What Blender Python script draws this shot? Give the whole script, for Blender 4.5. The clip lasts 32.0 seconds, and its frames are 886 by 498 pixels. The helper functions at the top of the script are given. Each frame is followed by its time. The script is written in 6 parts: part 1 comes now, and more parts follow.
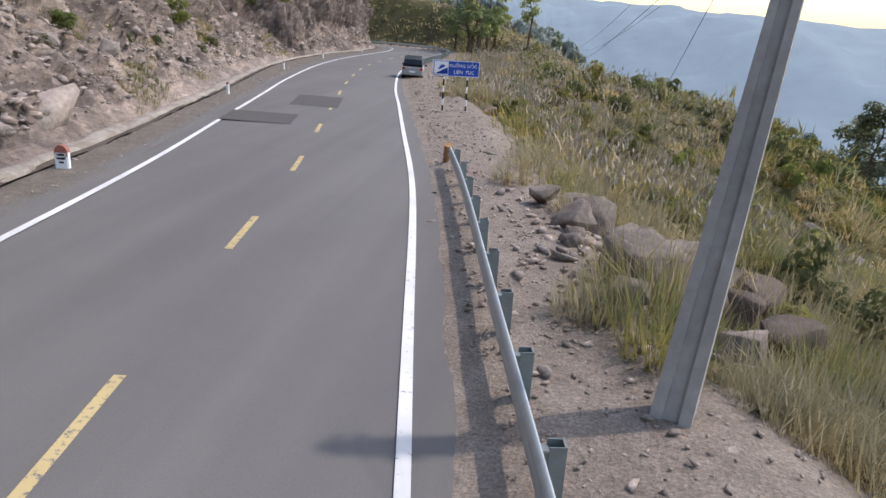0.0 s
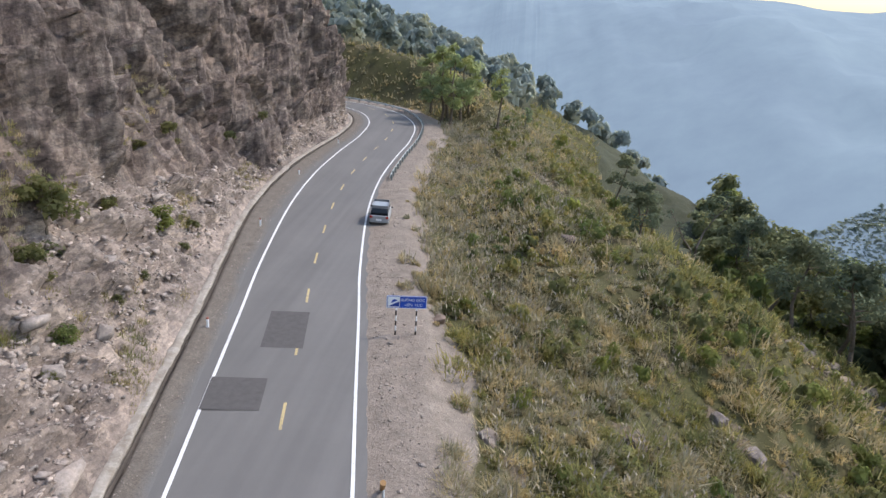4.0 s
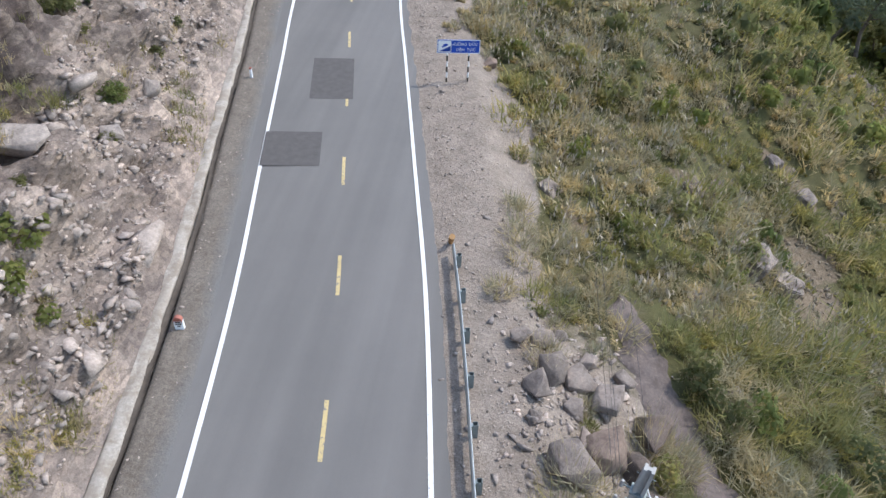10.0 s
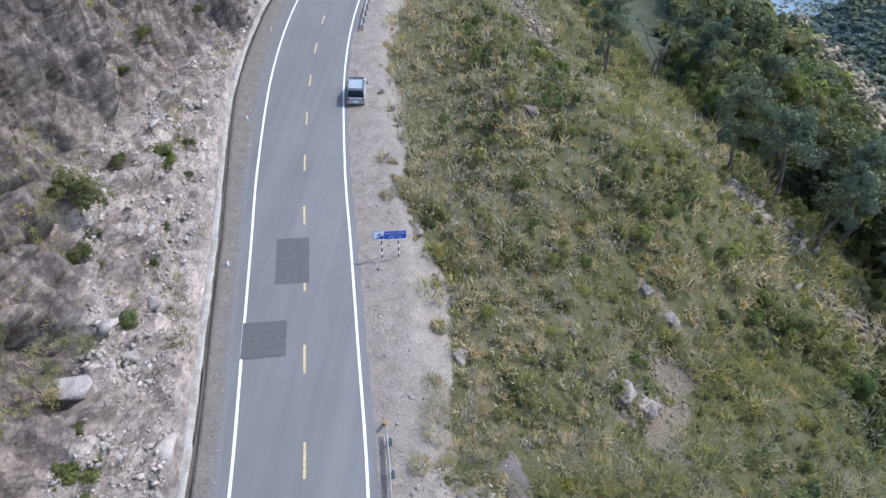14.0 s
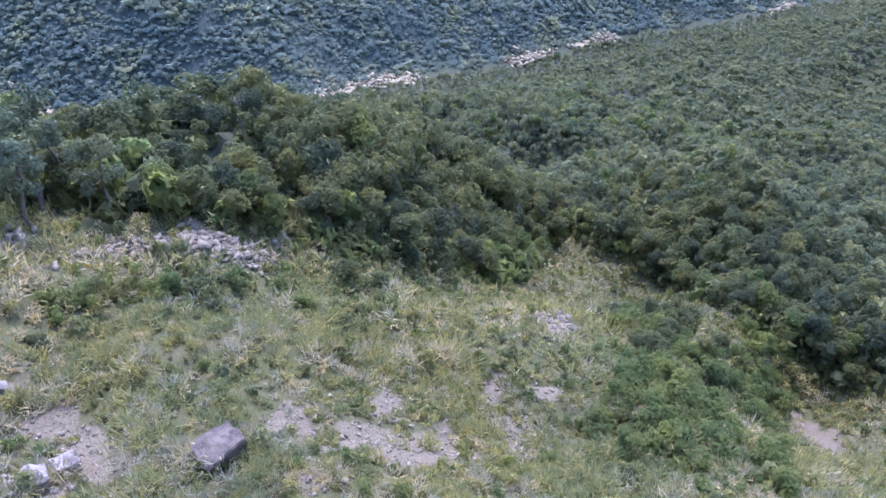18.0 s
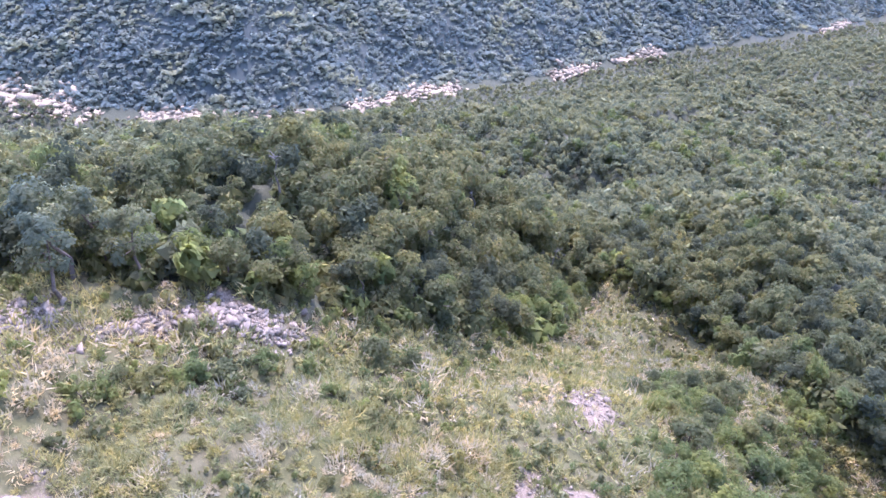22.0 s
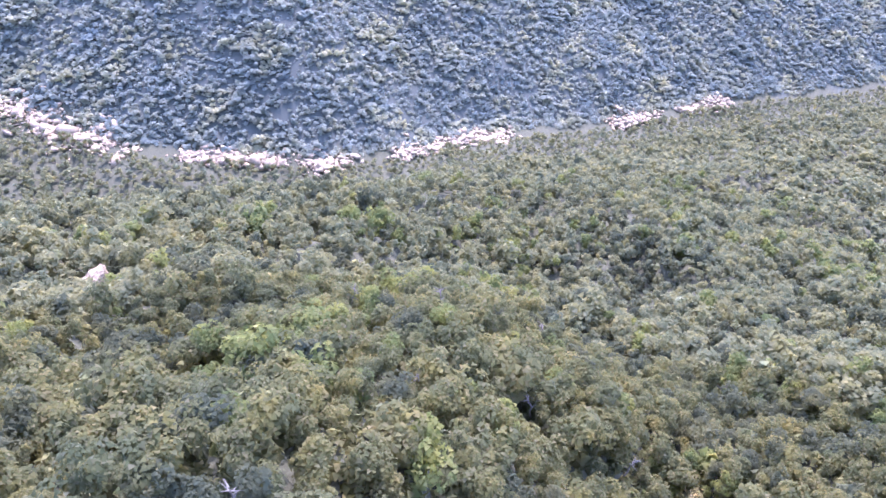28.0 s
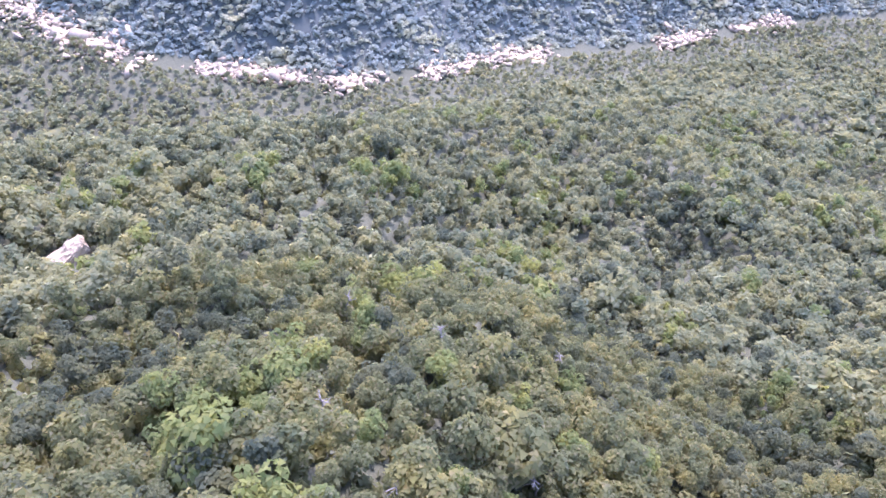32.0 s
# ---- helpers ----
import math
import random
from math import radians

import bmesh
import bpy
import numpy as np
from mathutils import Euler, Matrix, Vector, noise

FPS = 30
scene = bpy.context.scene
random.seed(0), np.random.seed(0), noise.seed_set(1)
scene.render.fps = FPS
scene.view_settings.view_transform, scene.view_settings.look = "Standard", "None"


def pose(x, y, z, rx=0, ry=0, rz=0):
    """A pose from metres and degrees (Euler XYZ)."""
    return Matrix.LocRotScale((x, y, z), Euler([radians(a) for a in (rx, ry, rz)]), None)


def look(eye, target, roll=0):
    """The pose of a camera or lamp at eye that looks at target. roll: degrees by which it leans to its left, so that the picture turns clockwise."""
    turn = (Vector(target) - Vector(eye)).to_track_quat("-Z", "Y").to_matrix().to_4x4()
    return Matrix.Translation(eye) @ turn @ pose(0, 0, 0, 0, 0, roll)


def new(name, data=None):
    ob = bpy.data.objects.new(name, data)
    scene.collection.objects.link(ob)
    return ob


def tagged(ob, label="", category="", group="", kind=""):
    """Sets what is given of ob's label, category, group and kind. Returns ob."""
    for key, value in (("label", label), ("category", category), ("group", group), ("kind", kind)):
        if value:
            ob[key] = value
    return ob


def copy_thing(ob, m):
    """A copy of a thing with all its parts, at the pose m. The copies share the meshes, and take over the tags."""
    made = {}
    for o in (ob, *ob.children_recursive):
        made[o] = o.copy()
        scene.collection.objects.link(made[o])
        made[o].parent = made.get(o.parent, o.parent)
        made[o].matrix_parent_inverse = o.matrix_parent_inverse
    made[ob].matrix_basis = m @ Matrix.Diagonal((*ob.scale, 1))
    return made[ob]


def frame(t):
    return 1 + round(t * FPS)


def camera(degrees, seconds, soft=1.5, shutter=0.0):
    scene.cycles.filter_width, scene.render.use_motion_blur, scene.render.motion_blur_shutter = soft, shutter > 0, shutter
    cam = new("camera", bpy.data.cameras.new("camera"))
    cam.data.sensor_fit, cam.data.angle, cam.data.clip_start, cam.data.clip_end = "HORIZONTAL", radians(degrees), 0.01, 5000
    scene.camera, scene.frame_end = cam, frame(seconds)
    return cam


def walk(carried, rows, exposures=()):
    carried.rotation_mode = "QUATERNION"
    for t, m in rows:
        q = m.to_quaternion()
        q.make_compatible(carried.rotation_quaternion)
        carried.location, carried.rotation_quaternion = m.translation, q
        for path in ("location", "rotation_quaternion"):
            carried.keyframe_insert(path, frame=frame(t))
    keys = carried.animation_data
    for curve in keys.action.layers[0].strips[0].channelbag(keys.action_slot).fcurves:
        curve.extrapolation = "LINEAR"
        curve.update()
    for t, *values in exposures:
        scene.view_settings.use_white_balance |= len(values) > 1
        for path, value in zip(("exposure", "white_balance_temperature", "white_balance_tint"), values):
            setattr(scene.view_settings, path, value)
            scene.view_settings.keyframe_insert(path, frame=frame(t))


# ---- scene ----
# ---------------- camera ----------------
cam = camera(64.3, 32.0)
# seconds, eye x, y, z, tilt, lean, turn
PATH = [
    (0, 1.73, -2.08, 0.98, 72.59, -3.14, 6.31),
    (0.5, 2.17, -2.62, 3.43, 72.63, -2.79, 6.40),
    (1, 2.10, -2.18, 5.85, 72.51, -3.59, 6.37),
    (1.5, 2.52, -2.46, 8.54, 72.21, -3.25, 6.46),
    (2, 2.77, -2.38, 11.03, 72.10, -3.32, 6.46),
    (2.5, 3.24, -2.58, 13.73, 71.79, -2.99, 6.42),
    (4.5, 3.16, -3.09, 16.03, 70.04, -3.37, 5.23),
    (5, 2.98, -2.94, 15.96, 66.84, -3.23, 5.57),
    (5.5, 2.44, -2.68, 15.58, 64.03, -3.09, 5.44),
    (6, 1.90, -2.30, 15.37, 60.81, -2.99, 5.58),
    (6.5, 1.44, -2.00, 15.24, 57.76, -2.79, 5.65),
    (7, 1.09, -1.70, 15.36, 54.50, -2.63, 5.90),
    (7.5, 0.82, -1.56, 15.49, 54.15, -2.45, 5.92),
    (8, 0.77, -1.63, 15.65, 52.83, -2.21, 6.02),
    (8.5, 0.86, -1.71, 15.82, 50.63, -1.96, 6.16),
    (9, 0.89, -1.72, 15.94, 50.10, -1.89, 6.16),
    (9.5, 1.01, -1.80, 15.96, 49.80, -1.70, 6.21),
    (10, 1.16, -1.83, 16.19, 49.46, -1.66, 6.36),
    (10.5, 1.26, -1.84, 17.69, 49.14, -1.67, 6.32),
    (11, 1.34, -1.95, 20.04, 49.06, -1.62, 6.30),
    (11.5, 1.55, -2.01, 22.42, 48.98, -1.50, 6.19),
    (12, 1.99, -2.15, 24.95, 48.71, -1.37, 6.22),
    (12.5, 2.26, -2.34, 27.32, 48.60, -1.52, 6.13),
    (13, 2.61, -2.53, 29.79, 48.44, -1.47, 6.15),
    (13.5, 3.01, -2.79, 32.02, 48.40, -1.25, 6.32),
    (15.5, 3.86, -3.30, 32.53, 48.51, 0.00, -29.81),
    (16, 3.26, -3.20, 32.55, 48.10, 0.00, -38.16),
    (16.5, 2.82, -3.44, 32.79, 47.70, 0.00, -44.81),
    (17, 2.73, -3.61, 32.79, 47.22, 0.00, -60.84),
    (17.5, 2.43, -3.15, 32.48, 46.88, 0.00, -72.21),
    (18, 2.42, -3.13, 32.55, 46.67, 0.00, -71.73),
    (18.5, 2.44, -3.15, 33.60, 46.39, 0.00, -71.16),
    (19, 2.57, -3.08, 35.06, 46.17, 0.00, -70.63),
    (19.5, 2.74, -3.05, 36.21, 46.00, 0.00, -70.14),
    (20, 3.17, -2.87, 36.56, 46.07, 0.00, -69.71),
    (20.5, 4.21, -2.40, 36.59, 46.30, 0.00, -69.31),
    (21, 5.85, -1.71, 36.61, 46.56, 0.00, -68.89),
    (21.5, 7.89, -0.77, 36.66, 46.75, 0.00, -68.46),
    (22, 10.38, 0.21, 36.78, 46.92, 0.00, -68.03),
    (22.5, 13.34, 1.44, 36.66, 47.07, 0.00, -67.58),
    (23, 16.67, 2.79, 36.49, 47.17, 0.00, -67.13),
    (23.5, 20.22, 4.27, 36.40, 47.27, 0.00, -66.68),
    (24, 24.08, 5.80, 36.32, 47.40, 0.00, -66.27),
    (24.5, 28.06, 7.32, 36.17, 47.61, 0.00, -65.82),
    (25, 32.10, 8.86, 35.82, 47.78, 0.00, -65.40),
    (25.5, 36.35, 10.50, 35.28, 47.87, 0.00, -64.98),
    (27.5, 51.36, 19.09, 36.91, 48.18, 0.00, -63.71),
    (28, 56.05, 20.84, 36.72, 48.27, 0.00, -63.34),
    (28.5, 60.84, 22.48, 36.31, 48.39, 0.00, -62.91),
    (29, 65.46, 24.22, 35.99, 48.49, 0.00, -62.57),
    (29.5, 69.83, 26.05, 35.71, 48.58, 0.00, -62.21),
    (30, 74.19, 27.92, 35.68, 48.78, 0.00, -61.90),
    (30.5, 78.32, 29.68, 35.85, 48.69, 0.00, -61.53),
    (31, 81.96, 30.95, 36.14, 48.68, 0.00, -61.10),
    (31.5, 84.40, 31.40, 36.02, 45.50, 0.00, -60.52),
    (32, 86.54, 31.83, 36.52, 40.21, 0.00, -59.84),
]
# the clip's camera opens up as it turns to the shaded valley side
EXPOSURE = [(0.0, 0.88, 6720, 17), (8.0, 1.15, 6330, 11), (13.5, 1.28, 5820, 11), (15.5, 1.5, 5260, 17), (17.5, 1.95, 5020, 26), (20.0, 2.42, 5200, 37),
            (25.0, 3.05, 5470, 48), (28.0, 3.16, 5480, 50), (32.0, 3.12, 5530, 48)]
walk(cam, [(t, pose(*row)) for t, *row in PATH], EXPOSURE)

# ---------------- light ----------------
SUN_EL, SUN_AZ = 54.0, 66.0  # degrees; azimuth clockwise from +y
world = bpy.data.worlds.new("sky")
scene.world = world
world.use_nodes = True
wn = world.node_tree.nodes
sky = wn.new("ShaderNodeTexSky")
sky.sky_type = "NISHITA"
sky.sun_disc = False
sky.sun_elevation, sky.sun_rotation = radians(SUN_EL), radians(SUN_AZ)
sky.air_density, sky.dust_density, sky.ozone_density = 1.5, 1.4, 1.7
wn["Background"].inputs["Strength"].default_value = 0.15
world.node_tree.links.new(sky.outputs["Color"], wn["Background"].inputs["Color"])
sun_data = bpy.data.lights.new("sun", "SUN")
sun_data.energy, sun_data.angle, sun_data.color = 1.5, radians(1.2), (1.0, 0.95, 0.87)
sun = new("sun", sun_data)
sx, sy = math.sin(radians(SUN_AZ)), math.cos(radians(SUN_AZ))
sun.matrix_world = look((sx * 300, sy * 300, 300 * math.tan(radians(SUN_EL))), (0, 0, 0))


# ---------------- materials ----------------
def material(name, rough=0.9):
    m = bpy.data.materials.new(name)
    m.use_nodes = True
    b = m.node_tree.nodes["Principled BSDF"]
    b.inputs["Roughness"].default_value = rough
    b.inputs["Specular IOR Level"].default_value = 0.25
    return m, m.node_tree.nodes, m.node_tree.links, b


def noise_tex(n, l, scale, detail=6.0, rough=0.6, coord=None):
    t = n.new("ShaderNodeTexNoise")
    t.inputs["Scale"].default_value = scale
    t.inputs["Detail"].default_value = detail
    t.inputs["Roughness"].default_value = rough
    if coord:
        l.new(coord, t.inputs["Vector"])
    return t.outputs["Fac"]


def ramp(n, l, fac, *stops):
    r = n.new("ShaderNodeValToRGB")
    e = r.color_ramp.elements
    while len(e) < len(stops):
        e.new(0.5)
    for k, (p, c) in zip(e, stops):
        k.position, k.color = p, (*c, 1) if len(c) == 3 else c
    l.new(fac, r.inputs["Fac"])
    return r.outputs["Color"]


def mix(n, l, fac, a, b, blend="MIX"):
    m = n.new("ShaderNodeMix")
    m.data_type, m.blend_type = "RGBA", blend
    for socket, v in ((m.inputs[0], fac), (m.inputs[6], a), (m.inputs[7], b)):
        if isinstance(v, (int, float)):
            socket.default_value = v
        elif isinstance(v, tuple):
            socket.default_value = (*v, 1)
        else:
            l.new(v, socket)
    return m.outputs[2]


def bump(n, l, b, height, strength=0.5, distance=0.05):
    u = n.new("ShaderNodeBump")
    u.inputs["Strength"].default_value = strength
    u.inputs["Distance"].default_value = distance
    l.new(height, u.inputs["Height"])
    l.new(u.outputs["Normal"], b.inputs["Normal"])


def position(n):
    return n.new("ShaderNodeNewGeometry").outputs["Position"]


def plain(name, colour, rough=0.7, metal=0.0, vary=0.12, scale=8.0):
    """One colour with mottling at two scales and a little relief."""
    m, n, l, b = material(name, rough)
    p = n.new("ShaderNodeTexCoord").outputs["Object"]
    f = noise_tex(n, l, scale, 8, 0.7, p)
    g = noise_tex(n, l, scale * 0.15, 3, 0.5, p)
    dark = tuple(max(0, c * (1 - 2 * vary)) for c in colour)
    lite = tuple(min(1, c * (1 + vary)) for c in colour)
    c = mix(n, l, 0.35, ramp(n, l, f, (0.3, dark), (0.7, lite)), ramp(n, l, g, (0.35, dark), (0.65, lite)))
    l.new(c, b.inputs["Base Color"])
    b.inputs["Metallic"].default_value = metal
    bump(n, l, b, f, 0.15, 0.01)
    return m


def foliage(name, *colours, translucent=0.7, gloss=0.7, clump=0.22):
    """Leaves: hue varies from clump to clump."""
    m, n, l, b = material(name, gloss)
    b.inputs["Specular IOR Level"].default_value = 0.06
    geo = n.new("ShaderNodeNewGeometry")
    c1 = ramp(n, l, geo.outputs["Random Per Island"], *[(i / max(1, len(colours) - 1), c) for i, c in enumerate(colours)])
    big = noise_tex(n, l, 0.05, 4, 0.6, geo.outputs["Position"])
    mid = noise_tex(n, l, clump, 3, 0.5, geo.outputs["Position"])
    c1 = mix(n, l, 1.0, c1, ramp(n, l, mid, (0.32, (0.74, 0.82, 0.9)), (0.5, (1.0, 1.0, 1.0)), (0.68, (1.32, 1.2, 0.95))), "MULTIPLY")
    c2 = mix(n, l, 1.0, c1, ramp(n, l, big, (0.3, (0.78, 0.86, 0.9)), (0.7, (1.2, 1.14, 0.98))), "MULTIPLY")
    l.new(c2, b.inputs["Base Color"])
    t = n.new("ShaderNodeBsdfTranslucent")
    l.new(c2, t.inputs["Color"])
    s = n.new("ShaderNodeMixShader")
    s.inputs["Fac"].default_value = translucent
    l.new(b.outputs[0], s.inputs[1])
    l.new(t.outputs[0], s.inputs[2])
    l.new(s.outputs[0], n["Material Output"].inputs["Surface"])
    return m


def ground_material():
    """Soil and dead grass; gravel, broken rock and forest floor where the zones say so."""
    m, n, l, b = material("ground_cover", 0.95)
    p = position(n)
    fine, mid, big = (noise_tex(n, l, s, 8, 0.7, p) for s in (5.0, 0.9, 0.12))
    soil = ramp(n, l, mid, (0.3, (0.048, 0.04, 0.02)), (0.5, (0.08, 0.067, 0.034)), (0.7, (0.135, 0.113, 0.064)))
    green = ramp(n, l, fine, (0.3, (0.045, 0.047, 0.016)), (0.7, (0.105, 0.1, 0.036)))
    meadow = mix(n, l, ramp(n, l, big, (0.4, (0.3,) * 3), (0.6, (0.9,) * 3)), soil, green)
    gravel = ramp(n, l, fine, (0.25, (0.135, 0.113, 0.091)), (0.5, (0.238, 0.203, 0.167)), (0.75, (0.385, 0.335, 0.283)))
    grit = noise_tex(n, l, 22.0, 4, 0.7, p)
    gravel = mix(n, l, 0.55, gravel, ramp(n, l, mid, (0.3, (0.15, 0.118, 0.094)), (0.5, (0.258, 0.208, 0.17)), (0.7, (0.375, 0.315, 0.262))))
    gravel = mix(n, l, 1.0, gravel, ramp(n, l, grit, (0.32, (0.55, 0.54, 0.53)), (0.5, (0.92,) * 3), (0.68, (1.3, 1.28, 1.25))), "MULTIPLY")
    rock = ramp(n, l, mid, (0.3, (0.17, 0.14, 0.115)), (0.48, (0.3, 0.25, 0.21)), (0.68, (0.46, 0.4, 0.35)))
    rock = mix(n, l, 0.45, rock, ramp(n, l, fine, (0.3, (0.16, 0.135, 0.11)), (0.7, (0.5, 0.45, 0.4))))
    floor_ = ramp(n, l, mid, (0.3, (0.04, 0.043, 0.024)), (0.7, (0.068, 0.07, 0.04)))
    cell = n.new("ShaderNodeTexVoronoi")
    cell.inputs["Scale"].default_value = 0.17
    l.new(p, cell.inputs["Vector"])
    tone = n.new("ShaderNodeSeparateColor")
    l.new(cell.outputs["Color"], tone.inputs[0])
    hill = ramp(n, l, tone.outputs[0], (0.05, (0.042, 0.052, 0.042)), (0.5, (0.05, 0.06, 0.048)), (0.95, (0.058, 0.067, 0.053)))
    hill = mix(n, l, 0.5, hill, ramp(n, l, noise_tex(n, l, 0.35, 6, 0.75, p), (0.3, (0.04, 0.049, 0.04)), (0.7, (0.062, 0.071, 0.056))))
    scar = ramp(n, l, fine, (0.3, (0.075, 0.055, 0.034)), (0.5, (0.14, 0.107, 0.072)), (0.72, (0.235, 0.187, 0.135)))
    c = meadow
    dirt = ramp(n, l, fine, (0.3, (0.085, 0.076, 0.066)), (0.55, (0.14, 0.127, 0.113)), (0.75, (0.26, 0.24, 0.215)))
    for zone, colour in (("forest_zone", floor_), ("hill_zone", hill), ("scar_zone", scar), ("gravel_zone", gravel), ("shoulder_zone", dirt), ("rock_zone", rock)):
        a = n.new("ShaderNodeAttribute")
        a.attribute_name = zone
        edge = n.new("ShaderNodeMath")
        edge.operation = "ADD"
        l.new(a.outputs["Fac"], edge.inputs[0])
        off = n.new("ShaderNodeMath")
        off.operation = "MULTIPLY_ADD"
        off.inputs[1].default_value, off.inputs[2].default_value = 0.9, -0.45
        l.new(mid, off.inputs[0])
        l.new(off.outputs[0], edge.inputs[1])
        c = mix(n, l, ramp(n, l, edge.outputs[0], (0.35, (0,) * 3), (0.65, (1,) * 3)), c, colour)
    l.new(c, b.inputs["Base Color"])
    bump(n, l, b, fine, 0.8, 0.12)
    return m


def cliff_material():
    """Blasted rock: dark faces, pale fresh breaks, vertical stains."""
    m, n, l, b = material("cliff_rock", 0.92)
    p = position(n)
    fine, mid, big = (noise_tex(n, l, s, 9, 0.72, p) for s in (3.5, 0.8, 0.13))
    mp = n.new("ShaderNodeMapping")
    mp.inputs["Scale"].default_value = (1.5, 1.5, 0.14)
    l.new(p, mp.inputs["Vector"])
    streak = noise_tex(n, l, 0.9, 8, 0.68, mp.outputs[0])
    a = ramp(n, l, mid, (0.3, (0.085, 0.073, 0.068)), (0.5, (0.165, 0.142, 0.13)), (0.72, (0.3, 0.262, 0.235)))
    a = mix(n, l, 0.4, a, ramp(n, l, fine, (0.3, (0.08, 0.068, 0.063)), (0.7, (0.32, 0.282, 0.255))))
    a = mix(n, l, ramp(n, l, big, (0.47, (0,) * 3), (0.66, (0.55,) * 3)), a, (0.27, 0.205, 0.165))
    at = n.new("ShaderNodeAttribute")
    at.attribute_name = "talus"
    pale = mix(n, l, 0.5, ramp(n, l, fine, (0.3, (0.165, 0.138, 0.12)), (0.7, (0.39, 0.34, 0.305))), ramp(n, l, mid, (0.3, (0.175, 0.147, 0.13)), (0.7, (0.365, 0.318, 0.285))))
    c = mix(n, l, ramp(n, l, streak, (0.42, (0.85,) * 3), (0.57, (0,) * 3)), a, (0.078, 0.062, 0.06))
    c = mix(n, l, at.outputs["Fac"], c, pale)
    warp = n.new("ShaderNodeMapping")
    warp.inputs["Rotation"].default_value = (0.5, 0.35, 0.3)
    warp.inputs["Scale"].default_value = (1.0, 0.5, 1.6)
    l.new(p, warp.inputs["Vector"])
    shift = n.new("ShaderNodeMix")
    shift.data_type, shift.blend_type = "RGBA", "ADD"
    shift.inputs[0].default_value = 0.18
    l.new(warp.outputs[0], shift.inputs[6])
    wav = n.new("ShaderNodeTexNoise")
    wav.inputs["Scale"].default_value, wav.inputs["Detail"].default_value = 1.1, 5
    l.new(p, wav.inputs["Vector"])
    l.new(wav.outputs["Color"], shift.inputs[7])
    height = fine
    for scale, dark, gain in ((0.5, 0.82, 1.4), (1.6, 0.86, 0.8), (4.5, 0.9, 0.35)):
        cell, rim = n.new("ShaderNodeTexVoronoi"), n.new("ShaderNodeTexVoronoi")
        rim.feature = "DISTANCE_TO_EDGE"
        for q in (cell, rim):
            q.inputs["Scale"].default_value = scale
            l.new(shift.outputs[2], q.inputs["Vector"])
        sep = n.new("ShaderNodeSeparateColor")
        l.new(cell.outputs["Color"], sep.inputs[0])
        c = mix(n, l, 0.75, c, ramp(n, l, sep.outputs[0], (0.1, (0.74, 0.72, 0.71)), (0.5, (1.0, 0.98, 0.96)), (0.9, (1.25, 1.21, 1.16))), "MULTIPLY")
        c = mix(n, l, 1.0, c, ramp(n, l, rim.outputs["Distance"], (0.0, (dark,) * 3), (0.06, (1,) * 3)), "MULTIPLY")
        add = n.new("ShaderNodeMath")
        add.operation = "MULTIPLY_ADD"
        add.inputs[1].default_value = gain
        l.new(sep.outputs[0], add.inputs[0])
        l.new(height, add.inputs[2])
        height = add.outputs[0]
    grit = noise_tex(n, l, 13.0, 5, 0.75, p)
    c = mix(n, l, 1.0, c, ramp(n, l, grit, (0.34, (0.74, 0.73, 0.72)), (0.5, (1.0,) * 3), (0.66, (1.2, 1.18, 1.16))), "MULTIPLY")
    l.new(c, b.inputs["Base Color"])
    bump(n, l, b, height, 0.8, 0.14)
    return m


def asphalt_material():
    m, n, l, b = material("asphalt", 0.85)
    p = position(n)
    grit, mid, big = (noise_tex(n, l, s, 6, 0.7, p) for s in (45.0, 1.2, 0.1))
    mp = n.new("ShaderNodeMapping")
    mp.inputs["Scale"].default_value = (1.1, 0.035, 1)
    l.new(p, mp.inputs["Vector"])
    wear = noise_tex(n, l, 1.0, 3, 0.5, mp.outputs[0])
    c = ramp(n, l, grit, (0.3, (0.103, 0.098, 0.094)), (0.7, (0.17, 0.162, 0.155)))
    c = mix(n, l, 0.45, c, ramp(n, l, wear, (0.3, (0.101, 0.096, 0.092)), (0.7, (0.177, 0.168, 0.159))))
    c = mix(n, l, 0.3, c, ramp(n, l, big, (0.35, (0.112, 0.106, 0.1)), (0.65, (0.172, 0.161, 0.15))))
    l.new(c, b.inputs["Base Color"])
    bump(n, l, b, grit, 0.3, 0.01)
    return m


def stone(name, colour):
    """Broken rock: stones differ in tone, with pale chips, dark stains and a rough face."""
    m, n, l, b = material(name, 0.92)
    geo = n.new("ShaderNodeNewGeometry")
    p = geo.outputs["Position"]
    fine, mid = noise_tex(n, l, 7.0, 8, 0.75, p), noise_tex(n, l, 1.3, 5, 0.65, p)
    tone = ramp(n, l, geo.outputs["Random Per Island"], (0.0, tuple(c * 0.7 for c in colour)), (0.5, colour), (1.0, tuple(min(0.8, c * k) for c, k in zip(colour, (1.4, 1.34, 1.3)))))
    c = mix(n, l, 1.0, tone, ramp(n, l, mid, (0.32, (0.6, 0.58, 0.57)), (0.5, (1, 1, 1)), (0.7, (1.25, 1.2, 1.15))), "MULTIPLY")
    c = mix(n, l, 1.0, c, ramp(n, l, fine, (0.3, (0.62, 0.62, 0.62)), (0.55, (1, 1, 1)), (0.72, (1.3, 1.28, 1.25))), "MULTIPLY")
    l.new(c, b.inputs["Base Color"])
    bump(n, l, b, fine, 0.7, 0.07)
    return m


